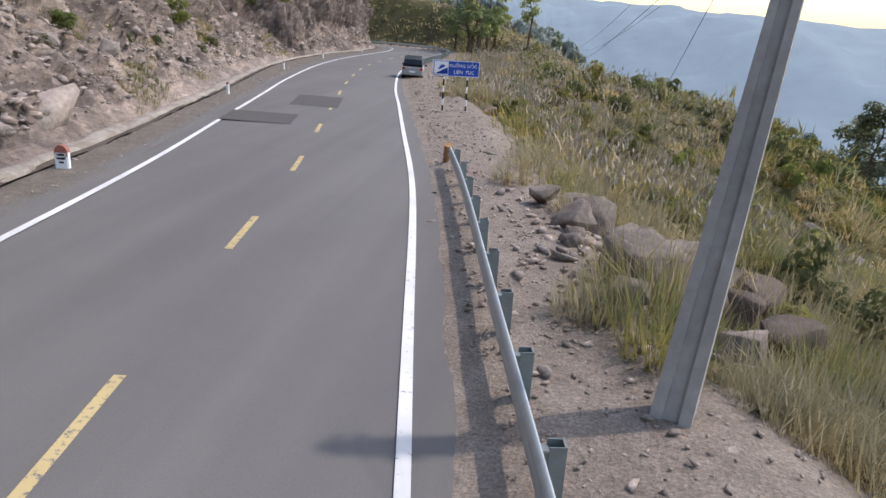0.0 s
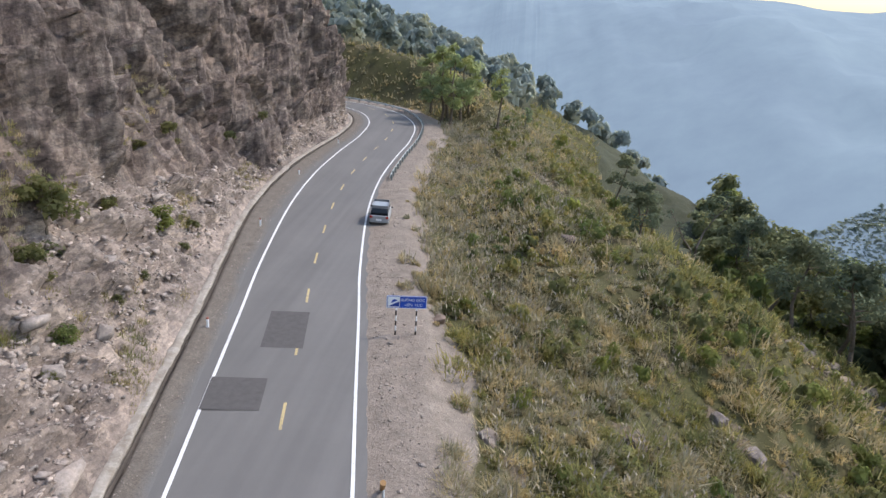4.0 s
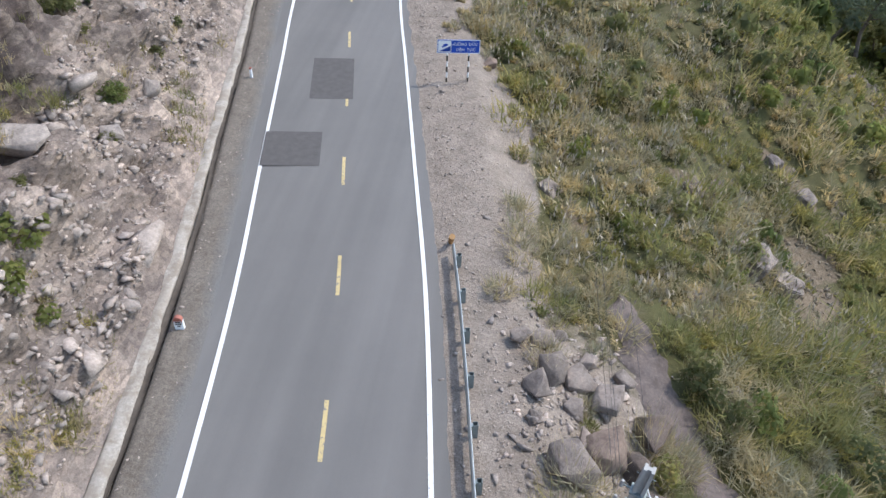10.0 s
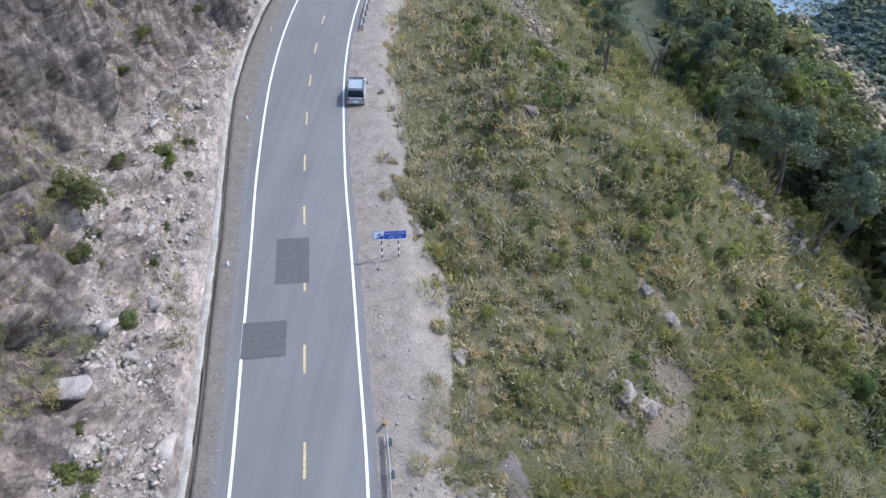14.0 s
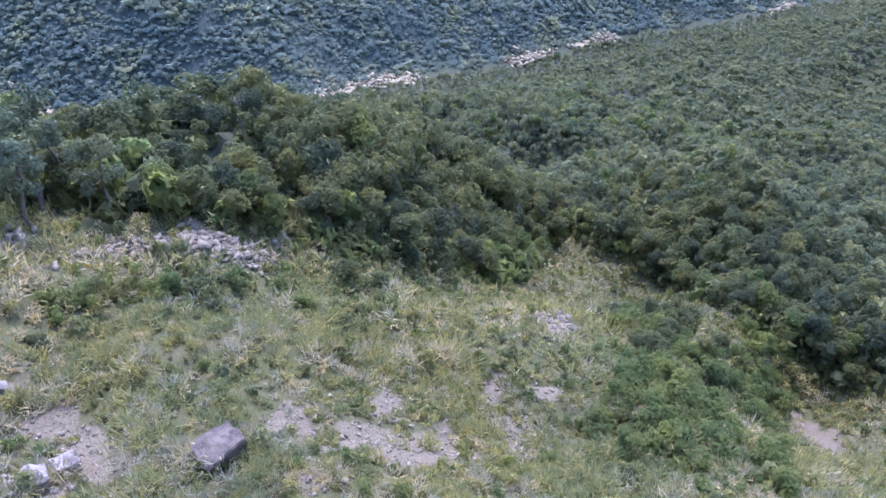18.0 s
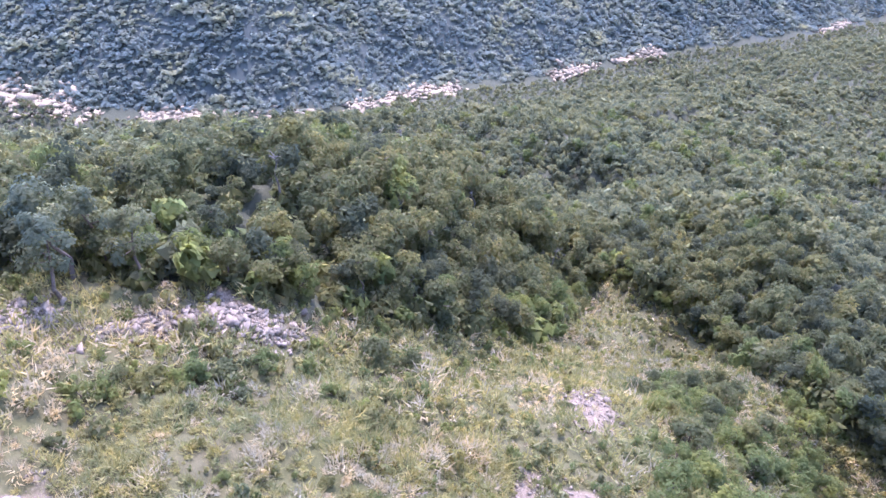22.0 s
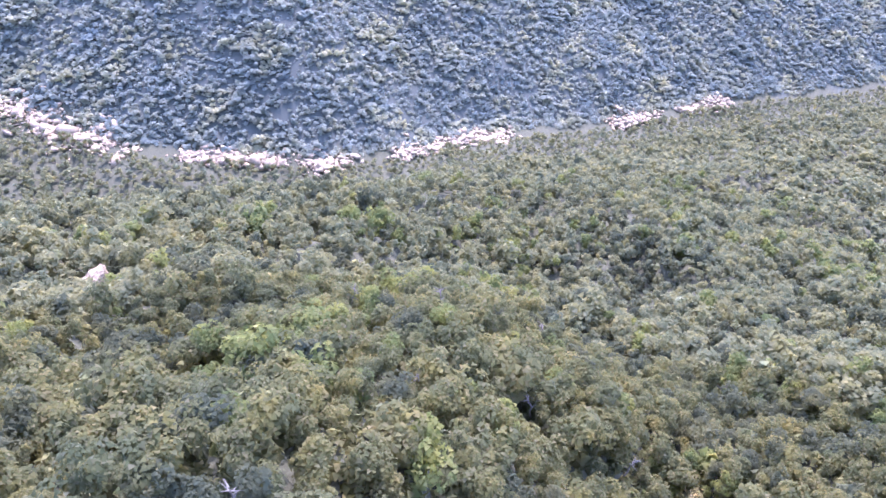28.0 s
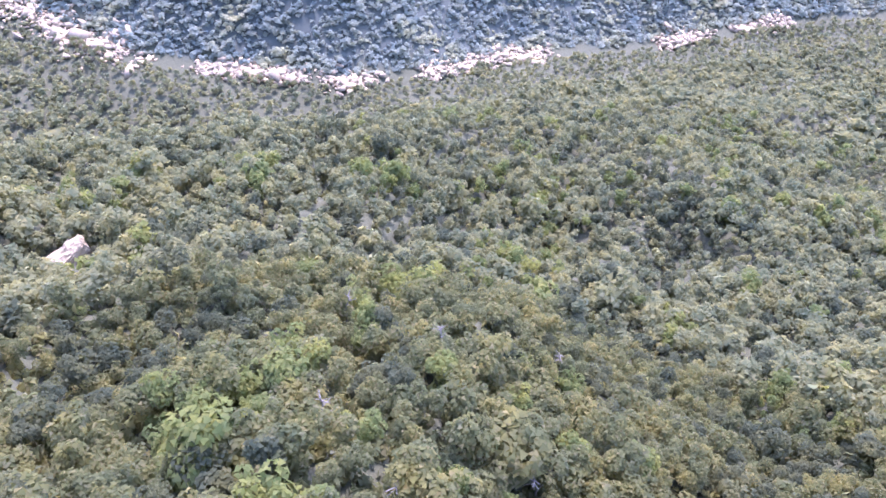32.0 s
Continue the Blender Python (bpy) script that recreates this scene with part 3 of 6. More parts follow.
def make_ground():
    gx = stretch(-40, 60, 0.55, -900, 3600, 1.075)
    gy = stretch(-5, 140, 0.62, -2200, 3000, 1.065)
    X, Y = np.meshgrid(gx, gy)
    Z = land(X, Y)
    GRID.update(x=gx, y=gy, z=Z)
    nx, ny = len(gx), len(gy)
    i = np.arange(nx - 1)[None] + nx * np.arange(ny - 1)[:, None]
    i = i.ravel()
    ob = mesh_object("ground", np.stack([X, Y, Z], -1).reshape(-1, 3), np.stack([i, i + 1, i + nx + 1, i + nx], -1), GROUND)
    u, _ = to_road(X, Y)
    verge = 8.2 + 2.2 * fbm(X * 0.15, Y * 0.15, 81, 3) + 1.0 * smooth(23, 31, Y) * (1 - smooth(35, 43, Y)) - 1.2 * (1 - smooth(12, 21, Y)) + 4.0 * (1 - smooth(4.5, 8.5, Y))
    rock_patch = smooth(0.16, 0.3, fbm(X * 0.09, Y * 0.09, 91, 3)) * smooth(12, 20, u) * (1 - smooth(60, 90, u))
    scar = smooth(0.3, 0.6, bare_ground(X, Y))
    zones = {"gravel_zone": (1 - smooth(0, 1.5, u - verge)) * (u > 0) + (u <= 0) * (1 - smooth(8, 10, -u)) + 0.9 * hump(X, Y, 5.18, 13.76, 3.6, 5.0),
             "scar_zone": scar * 0.75 + rock_patch * 0.45,
             "shoulder_zone": (u < 0) * 1.0 * (-u < 6.5),
             "rock_zone": smooth(8.0, 9.5, -u) * (1 - smooth(38, 48, -u)),
             "hill_zone": smooth(8, 20, to_river(X, Y)[0]),
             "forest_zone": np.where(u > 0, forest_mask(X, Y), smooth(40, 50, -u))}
    for name, v in zones.items():
        at = ob.data.attributes.new(name, "FLOAT", "POINT")
        at.data.foreach_set("value", np.ravel(v).astype(np.float32))
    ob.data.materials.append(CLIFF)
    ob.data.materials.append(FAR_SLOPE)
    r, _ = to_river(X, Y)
    # faces far across the valley take the backdrop with its haze glow
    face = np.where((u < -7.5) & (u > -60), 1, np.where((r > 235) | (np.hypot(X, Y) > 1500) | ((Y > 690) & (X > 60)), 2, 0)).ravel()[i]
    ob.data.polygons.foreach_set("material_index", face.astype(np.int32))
    ob.data.update()
    return tagged(ob, "mountainside of soil, broken rock and forest floor", "ground", kind="structure")


def bare_ground(x, y):
    """Slips of broken rock in the meadow."""
    n = 0.9 * fbm(x * 0.25, y * 0.25, 141, 3)
    return np.maximum.reduce([hump(x, y, *q) for q in ((65, 1.5, 8, 3.2, 10), (41, 2, 7, 3.5, -10), (31, 12, 9, 2.5, 15), (27, 17, 5, 2, 30), (46, 6, 5, 2, 0), (73, -37, 6, 5, 0), (19, 28, 4, 2, 60), (22.9, 12.7, 4, 2, 20), (32.7, 7.6, 5, 2.2, 0), (20.6, 33, 3, 2, 0), (77.9, -38.8, 6, 4, 0), (44, 46.5, 8, 2.6, -34), (50, 39.5, 5.5, 2.6, -72), (26.5, 67, 19, 2.7, -44), (11.5, 88, 10, 2.5, -77), (12.8, 32.14, 3.2, 1.5, -45), (20.33, 38.8, 4.5, 1.1, -48), (14.98, 27.31, 2.4, 1.2, -38), (4.92, 26.46, 3, 1.2, -60))]) + n - 0.12


def forest_mask(x, y):
    """One where trees stand: beyond the meadow's edge, on both sides of its gully."""
    ya = np.interp(x, (20, 36, 43, 49.5, 56, 62, 67, 82, 96, 112, 150), (135, 92, 70, 51, 40, 33, 29, 20.5, 15, 12.5, 10))
    yb = np.interp(x, (50, 80, 87, 93.5, 100, 111, 128, 140, 150), (-72, -57, -49, -37, -27, -22, -15.5, 3, 10))
    m = np.where(x > 150, 1.0, np.maximum(smooth(-1.5, 2, y - ya), smooth(-1.5, 2, yb - y)))
    return np.maximum(m * (x > 25), np.where(x < 10, smooth(150, 158, y), smooth(172, 190, y)) * (x > -320) * (x < 60))


make_ground()


# ---------------- rock face ----------------
def blocks(x, y, seed, square=False):
    """Cells of broken rock, many-sided or square: for each place its cell's random value and the way to its border."""
    ix, iy = np.floor(x), np.floor(y)
    d1, d2, val = np.full(x.shape, 9.0), np.full(x.shape, 9.0), np.zeros(x.shape)
    gx, gy = np.zeros(x.shape), np.zeros(x.shape)
    for ox in (-1, 0, 1):
        for oy in (-1, 0, 1):
            cx, cy = ix + ox, iy + oy
            px, py = cx + lattice(cx, cy, seed), cy + lattice(cx, cy, seed + 7)
            d = np.maximum(np.abs(x - px), np.abs(y - py)) if square else np.hypot(x - px, y - py)
            v = lattice(cx, cy, seed + 13)
            hit = d < d1
            d2 = np.where(hit, d1, np.minimum(d2, d))
            gx, gy = np.where(hit, x - px, gx), np.where(hit, y - py, gy)
            val, d1 = np.where(hit, v, val), np.where(hit, d, d1)
    return val, d2 - d1, gx, gy


def make_rock_face():
    s = np.arange(s_of(-14), ALONG[-1] - 4, 0.24)
    us, hs = np.array(UP).T
    us, hs = us[1:11], hs[1:11]
    arc = np.r_[0, np.cumsum(np.hypot(np.diff(us), np.diff(hs)))]
    v = np.arange(0, arc[-1], 0.24)
    S, V = np.meshgrid(s, v)
    nose = fbm(S * 0.045, V * 0.02, 5, 2)
    Y = road_at(S.ravel(), -7 + 0 * S.ravel())[1].reshape(S.shape)
    off = ditch_at(Y) + 0.6 + (np.interp(V, arc, us) - us[0]) * steep(Y) + 1.9 * nose * smooth(4, 9, V)
    high = np.interp(V, arc, hs)
    bend = np.clip((S - s_of(118)) / 15, 0, 1)
    foot = 6.6 - 4.2 * smooth(37, 82, Y)
    face = smooth(foot, foot + 2.2, V + 4 * fbm(S * 0.06, V * 0 + 3, 15, 3))
    # tall slabs with flat tilted faces, split into blocks, split into splinters
    lean = V - 0.55 * S
    a, ea, ax, ay = blocks(S * 0.2 + 0.05 * V + 0.25 * fbm(S * 0.2, V * 0.2, 1, 2), V * 0.1 + S * 0.05, 201, True)
    b, eb, bx, by = blocks(S * 0.55 + 0.14 * V + 0.12 * fbm(S * 0.6, V * 0.4, 2, 2), 0.26 * lean + 0.1 * fbm(S * 0.4, V * 0.4, 4, 2), 203, True)
    r, er, rx, ry = blocks(S * 0.62 + 0.25 * fbm(S * 0.6, V * 0.4, 2, 2), 0.75 * (V + 0.35 * S) + S * 0.1, 207)
    c, ec, cx, cy = blocks(S * 1.25 + 0.4 * V, 0.75 * lean, 205, True)
    out = face * (3.2 * (a - 0.5) + 4.2 * ax * (a - 0.45) + 2.0 * ay * (a - 0.6) - 0.5 * np.exp(-ea * 14))
    out = out + face * (1.9 * (b - 0.5) + 1.3 * bx * (b - 0.5) + 1.7 * by * (b - 0.3) - 0.25 * np.exp(-eb * 14) + 0.55 * (c - 0.5) + 0.5 * cy * (c - 0.5))
    out = out + (1 - face) * (0.95 * (0.8 * (r - 0.5) - 0.25 * np.exp(-er * 8) + 1.3 * ry * (r - 0.5)) + 0.45 * (c - 0.5))
    out = out + (0.35 - 0.2 * face) * fbm(S * 0.5, V * 0.5, 9, 3) * smooth(1, 3, V)
    out = out + (1 - face) * smooth(2, 6, V) * (0.9 * fbm(S * 0.12, V * 0.15, 19, 3) + 0.8 * smooth(0.62, 0.75, r) * (r - 0.5) * 2)
    out = out * smooth(0.2, 2.0, V)
    slope = np.interp(V, (arc[:-1] + arc[1:]) / 2, np.diff(hs) / np.diff(us))
    ang = np.arctan(slope)
    off = off - out * np.sin(ang)
    high = high + out * np.cos(ang)
    x, y, z = road_at(S.ravel(), -off.ravel())
    n, m = len(s), len(v)
    i = (np.arange(n - 1)[None] + n * np.arange(m - 1)[:, None]).ravel()
    ob = mesh_object("rock_slope", np.stack([x, y, z + high.ravel()], -1), np.stack([i, i + n, i + n + 1, i + 1], -1), CLIFF)
    at = ob.data.attributes.new("talus", "FLOAT", "POINT")
    t = (1 - face) * np.clip(0.75 + 1.2 * fbm(S * 0.2, V * 0.2, 33, 3), 0, 1)
    at.data.foreach_set("value", t.ravel().astype(np.float32))
    tagged(ob, "blasted rock cutting with dark stained faces above pale rubble", "cliff", kind="structure")
    open_rubble = (face < 0.4) & (V > 0.9) & (Y > -12) & (Y < 112)
    return np.stack([x, y, z + high.ravel()], -1)[open_rubble.ravel()]


RUBBLE_TOPS = make_rock_face()

# ---------------- road ----------------
S0, S1 = s_of(-60), ALONG[-1] - 3
ss = np.arange(S0, S1, 1.0)
road = tagged(grid_strip((-4.4, -2, 0, 2, 4.3), ss, (-0.03, 0.03, 0.05, 0.03, -0.03), "road", ASPHALT),
              "two-lane grey asphalt mountain road with worn surface", "road", kind="structure")
for u in (-3.75, 3.68):
    grid_strip((u - 0.085, u + 0.085), np.arange(S0, S1, 0.7), (0.014, 0.014), "edge_line", WHITE, road)
s = s_of(19.66) - 7.36 * 10
while s < S1:
    grid_strip((0.15, 0.3), np.linspace(s - 2.35, s, 4), (0.056, 0.056), "centre_dash", YELLOW, road)
    s += 7.36
for y0, y1, ua, ub in ((32.6, 37.5, -1.85, 0.55), (26.1, 29.15, -3.8, -0.95)):
    grid_strip((ua, (ua + ub) / 2, ub), np.linspace(s_of(y0), s_of(y1), 6), (0.042, 0.05, 0.058) if y0 < 30 else (0.04, 0.056, 0.058), "asphalt_patch", PATCH, road)


# ---------------- greenery ----------------
rng = np.random.default_rng(5)


def cards(centres, size, up=0.35, stretch_=1.0, out=None, lie=0.0):
    """One small leaf clump (a triangle) at each centre, turned at random but facing mostly outward or up."""
    n = len(centres)
    a = rng.normal(size=(n, 3))
    a[:, 2] *= 0.7
    a /= np.linalg.norm(a, axis=1)[:, None]
    nrm = a + np.array([0, 0, up])
    if out is not None:
        nrm = 0.35 * a + (1 - lie) * out + np.array([0, 0, 0.15 + 0.75 * lie])
    nrm /= np.linalg.norm(nrm, axis=1)[:, None]
    t = np.cross(nrm, rng.normal(size=(n, 3)))
    t /= np.linalg.norm(t, axis=1)[:, None]
    b = np.cross(nrm, t)
    k = size * rng.uniform(0.6, 1.3, (n, 1))
    t, b = t * k, b * k * stretch_
    bend = nrm * k * rng.uniform(-0.35, 0.35, (n, 1))
    return np.stack([centres - 1.25 * t - b, centres + 1.25 * t - b * 0.8 + bend, centres + t * rng.uniform(-0.7, 0.7, (n, 1)) + 1.5 * b], 1)


def crown(n_cards, size, lobes=7, flat=0.75, reach=0.62, lie=0.0):
    """Leaf clumps of one crown of radius about 1, its base at 0: (n, 3, 3)."""
    c = rng.normal(size=(lobes, 3))
    c /= np.linalg.norm(c, axis=1)[:, None]
    c *= rng.uniform(0.25, reach, (lobes, 1))
    c[0] = 0
    r = rng.uniform(0.24, 0.56, lobes)
    which = rng.choice(lobes, n_cards, p=r**2 / (r**2).sum())
    d = rng.normal(size=(n_cards, 3))
    d[:, 2] = np.abs(d[:, 2]) * 0.9 - 0.25
    d /= np.linalg.norm(d, axis=1)[:, None]
    p = c[which] + d * r[which][:, None] * rng.uniform(0.75, 1.05, (n_cards, 1))
    p[:, 2] = p[:, 2] * flat + 0.72
    return cards(p, size, out=d, lie=lie)


def scatter_trees(name, templates, xs, ys, zs, radius, tall, mat, label, category="forest"):
    """Many crowns joined in one object; tall: crown height over radius."""
    n = len(xs)
    which = rng.integers(0, len(templates), n)
    turn = rng.uniform(0, 2 * np.pi, n)
    out = []
    for k, tem in enumerate(templates):
        i = np.where(which == k)[0]
        c, s = np.cos(turn[i])[:, None, None], np.sin(turn[i])[:, None, None]
        v = tem[None]
        x = (v[..., 0] * c - v[..., 1] * s) * radius[i][:, None, None] + xs[i][:, None, None]
        y = (v[..., 0] * s + v[..., 1] * c) * radius[i][:, None, None] + ys[i][:, None, None]
        z = v[..., 2] * (radius * tall)[i][:, None, None] + zs[i][:, None, None]
        out.append(np.stack([x, y, z], -1).reshape(-1, 3))
    v = np.concatenate(out)
    ob = mesh_object(name, v, np.arange(len(v)).reshape(-1, 3), mat)
    return tagged(ob, label, category, kind="stuff")


def jittered(x0, x1, y0, y1, step, rough=0.45):
    gx, gy = np.meshgrid(np.arange(x0, x1, step), np.arange(y0, y1, step))
    gx, gy = gx.ravel(), gy.ravel()
    return gx + rng.uniform(-rough, rough, len(gx)) * step, gy + rng.uniform(-rough, rough, len(gy)) * step


def in_view(x, y):
    """Within the wedge of land that the flight overlooks."""
    a = np.degrees(np.arctan2(x - 2, y + 3))
    return (a > 17) & (a < 122)


def make_forest():
    near_t = [crown(560, 0.07, rng.integers(9, 15), reach=0.85, lie=0.55) for _ in range(12)]
    mid_t = [crown(150, 0.13, rng.integers(8, 13), reach=0.85, lie=0.65) for _ in range(12)]
    far_t = [crown(38, 0.25, 7, reach=0.8, lie=0.7) for _ in range(12)]
    low_t = [crown(34, 0.25, 4) for _ in range(8)]
    x, y = jittered(26, 560, -200, 560, 4.2)
    far_x, far_y = jittered(60, 1300, -480, 820, 5.7)
    hill_t = [crown(40, 0.24, 7, reach=0.8, lie=0.8) for _ in range(12)]
    hill_x, hill_y = jittered(200, 1300, -480, 820, 4.1)
    for band, (px, py) in (("near", (x, y)), ("mid", (x, y)), ("far", (far_x, far_y)), ("hill", (hill_x, hill_y))):
        d = np.hypot(px - 60, py - 10)
        r, _ = to_river(px, py)
        keep = in_view(px, py) & (np.hypot(px - 137, (py - 168.5) * 0.9) > 8) & (forest_mask(px, py) > 0.6) & ((r < -7) | (r > 6))
        close = np.hypot(px - 112, py - 42) < 95
        if band == "near":
            keep &= close
        elif band == "mid":
            keep &= ~close & (d < 430)
        elif band == "far":
            keep &= (d >= 430) & (r < 0)
        else:
            keep &= (r > 0) & (r < 235)
        keep &= rng.random(len(px)) > (0.12 if band == "hill" else 0.06)
        px, py, r = px[keep], py[keep], r[keep]
        pz = top_of_ground(px, py)
        n = len(px)
        patch = fbm(px * 0.035, py * 0.035, 111, 3)
        rad = rng.gamma(14, 0.19, n) * (1 + 0.4 * patch)
        lift = np.clip(rng.uniform(0.0, 5.0, n) + 5 * patch, -0.5, 9)
        if band == "far":
            rad *= 1.35
        if band == "hill":
            rad *= 1.15
            lift = lift * 0.0 - 0.8
        lift *= np.where((r > -150) & (r <= 0), 0.35, 1.0)
        rad *= np.where((r > -60) & (r <= 0), 0.7, 1.0)
        edge = forest_mask(px + 6, py - 8) < 0.5
        rad[edge] *= 0.75
        lift[edge] *= 0.6
        tem = {"near": near_t, "mid": mid_t, "far": far_t, "hill": hill_t}[band]
        tone = rng.random(n) + 0.6 * patch
        main = LEAF if band == "near" else LEAF_MID
        groups = (("", (tone >= 0.22) & (tone <= 1.0), main), ("light", tone > 1.0, LEAF_LIGHT), ("dark", tone < 0.22, LEAF_DARK))
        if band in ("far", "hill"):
            groups = (("", r < 0, LEAF_MID), ("hill", r >= 0, LEAF_FAR_HAZE))
        for tag, g, mat in groups:
            if not g.any():
                continue
            t = rng.uniform(0.85, 1.7, int(g.sum())) * {"hill": 0.8, "far": 0.85}.get(band, 1.0)
            word = {"": "mixed green", "light": "bright yellow-green", "dark": "dark green", "hill": "distant haze-paled green"}[tag]
            if band in ("near", "mid"):
                k = g & (np.hypot(px - 60, py - 10) < 280)
                t2 = rng.uniform(0.95, 1.5, int(k.sum()))
                scatter_trees("undergrowth", low_t, px[k] + 2.1, py[k] + 2.1, land(px[k] + 2.1, py[k] + 2.1) - 0.4, rad[k] * 0.8, t2, mat, "low shrubs filling the gaps of the forest", "undergrowth")
                scatter_trees("undergrowth", low_t, px[k] - 1.9, py[k] + 0.6, land(px[k] - 1.9, py[k] + 0.6) - 0.4, rad[k] * 0.75, t2, mat, "low shrubs filling the gaps of the forest", "undergrowth")
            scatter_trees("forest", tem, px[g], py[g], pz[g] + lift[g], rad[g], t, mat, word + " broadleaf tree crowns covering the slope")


make_forest()


def make_forest_edge():
    """Bushes and saplings closing the lower edge of the forest."""
    x, y = jittered(28, 150, -62, 140, 2.3, 0.6)
    # low growth that closes the forest floor
    gx, gy = jittered(40, 215, -70, 135, 2.6, 0.6)
    keep = in_view(gx, gy) & (forest_mask(gx, gy) > 0.6) & (np.hypot(gx - 112, gy - 42) < 110)
    gx, gy = gx[keep], gy[keep]
    n = len(gx)
    scatter_trees("undergrowth", [crown(40, 0.22, 5) for _ in range(8)], gx, gy, np.maximum(land(gx, gy), top_of_ground(gx, gy)) - 0.5, rng.uniform(1.5, 2.4, n), rng.uniform(0.7, 1.2, n), LEAF, "low shrubs filling the gaps of the forest", "undergrowth")
    f = forest_mask(x, y)
    lo = np.minimum.reduce([forest_mask(x + a, y + b) for a, b in ((-7, 0), (7, 0), (0, -7), (0, 7), (-11, -4), (-6, 9))])
    keep = in_view(x, y) & (f > 0.1) & (lo < 0.5) & (rng.random(len(x)) < 0.85)
    x, y = x[keep], y[keep]
    tem = [crown(90, 0.16, 5) for _ in range(10)]
    tone = rng.random(len(x)) + 0.7 * fbm(x * 0.06, y * 0.06, 181, 2)
    for lo_, hi_, mat, word in ((-9, 0.5, LEAF, "dull green"), (0.5, 9, LEAF_LIGHT, "fresh green")):
        g = (tone >= lo_) & (tone < hi_)
        n = int(g.sum())
        scatter_trees("forest_edge_bushes", tem, x[g], y[g], land(x[g], y[g]) - 0.3, rng.gamma(6, 0.25, n) + 0.4, rng.uniform(0.8, 1.6, n), mat, word + " bushes along the edge of the forest", "bushes")


make_forest_edge()


def make_bend_hill():
    x, y = jittered(-320, 130, 150, 620, 7.0)
    keep = ((hump(x, y, -118, 427, 210, 185) > 0.12) | ((y < 215) & (x < 10) & (x > -120))) & (y < 400) & ((x > 25) | (forest_mask(x, y) > 0.6))
    x, y = x[keep], y[keep]
    tem = [crown(76, 0.19, 5) for _ in range(8)]
    scatter_trees("hill_forest", tem, x, y, land(x, y) + rng.uniform(0, 2.5, len(x)), rng.uniform(2.8, 4.6, len(x)), rng.uniform(0.9, 1.3, len(x)), LEAF_HILL_HAZE, "haze-paled blue-green woods on the hill behind the bend")


make_bend_hill()


def tufts(x, y, blades, height, width, upright=0.4, z=None):
    """Tussocks: some blades rise from the root, the others are short and spring from anywhere in its dome."""
    n = len(x) * blades
    z = land(x, y) if z is None else z
    X, Y, Z, H = (np.repeat(v, blades) for v in (x, y, z, height))
    tall = rng.random(n) < upright
    a = rng.uniform(0, 2 * np.pi, n)
    o = rng.uniform(0, 1, n) ** 0.6 * H * 0.62
    f = np.where(tall, 0, rng.uniform(0, 0.75, n)) * (1 - 0.75 * (o / (0.62 * H + 1e-9)) ** 2)
    X, Y, Z = X + np.cos(a) * o, Y + np.sin(a) * o, Z + f * H - 0.06
    b = a + rng.normal(0, 0.9, n)
    up = np.where(tall, rng.uniform(0.9, 1.45, n), rng.uniform(0.1, 1.25, n))
    l = H * np.where(tall, rng.uniform(0.55, 1.2, n), rng.uniform(0.25, 0.6, n))
    w = width * rng.uniform(0.6, 1.4, n) * np.where(tall, 1.0, 1.25)
    tx, ty = np.cos(b + np.pi / 2) * w, np.sin(b + np.pi / 2) * w
    ex, ey, ez = X + np.cos(b) * np.cos(up) * l, Y + np.sin(b) * np.cos(up) * l, Z + np.sin(up) * l
    v = np.stack([np.stack([X - tx, Y - ty, Z], -1), np.stack([X + tx, Y + ty, Z], -1), np.stack([ex, ey, ez], -1)], 1)
    return v.reshape(-1, 3)


# middle line of the bare slab of rock in the grass
SLAB_Y, SLAB_X = (9.17, 13.01, 16.09, 18.55, 21.11), (11.45, 9.6, 8.28, 7.73, 7.19)


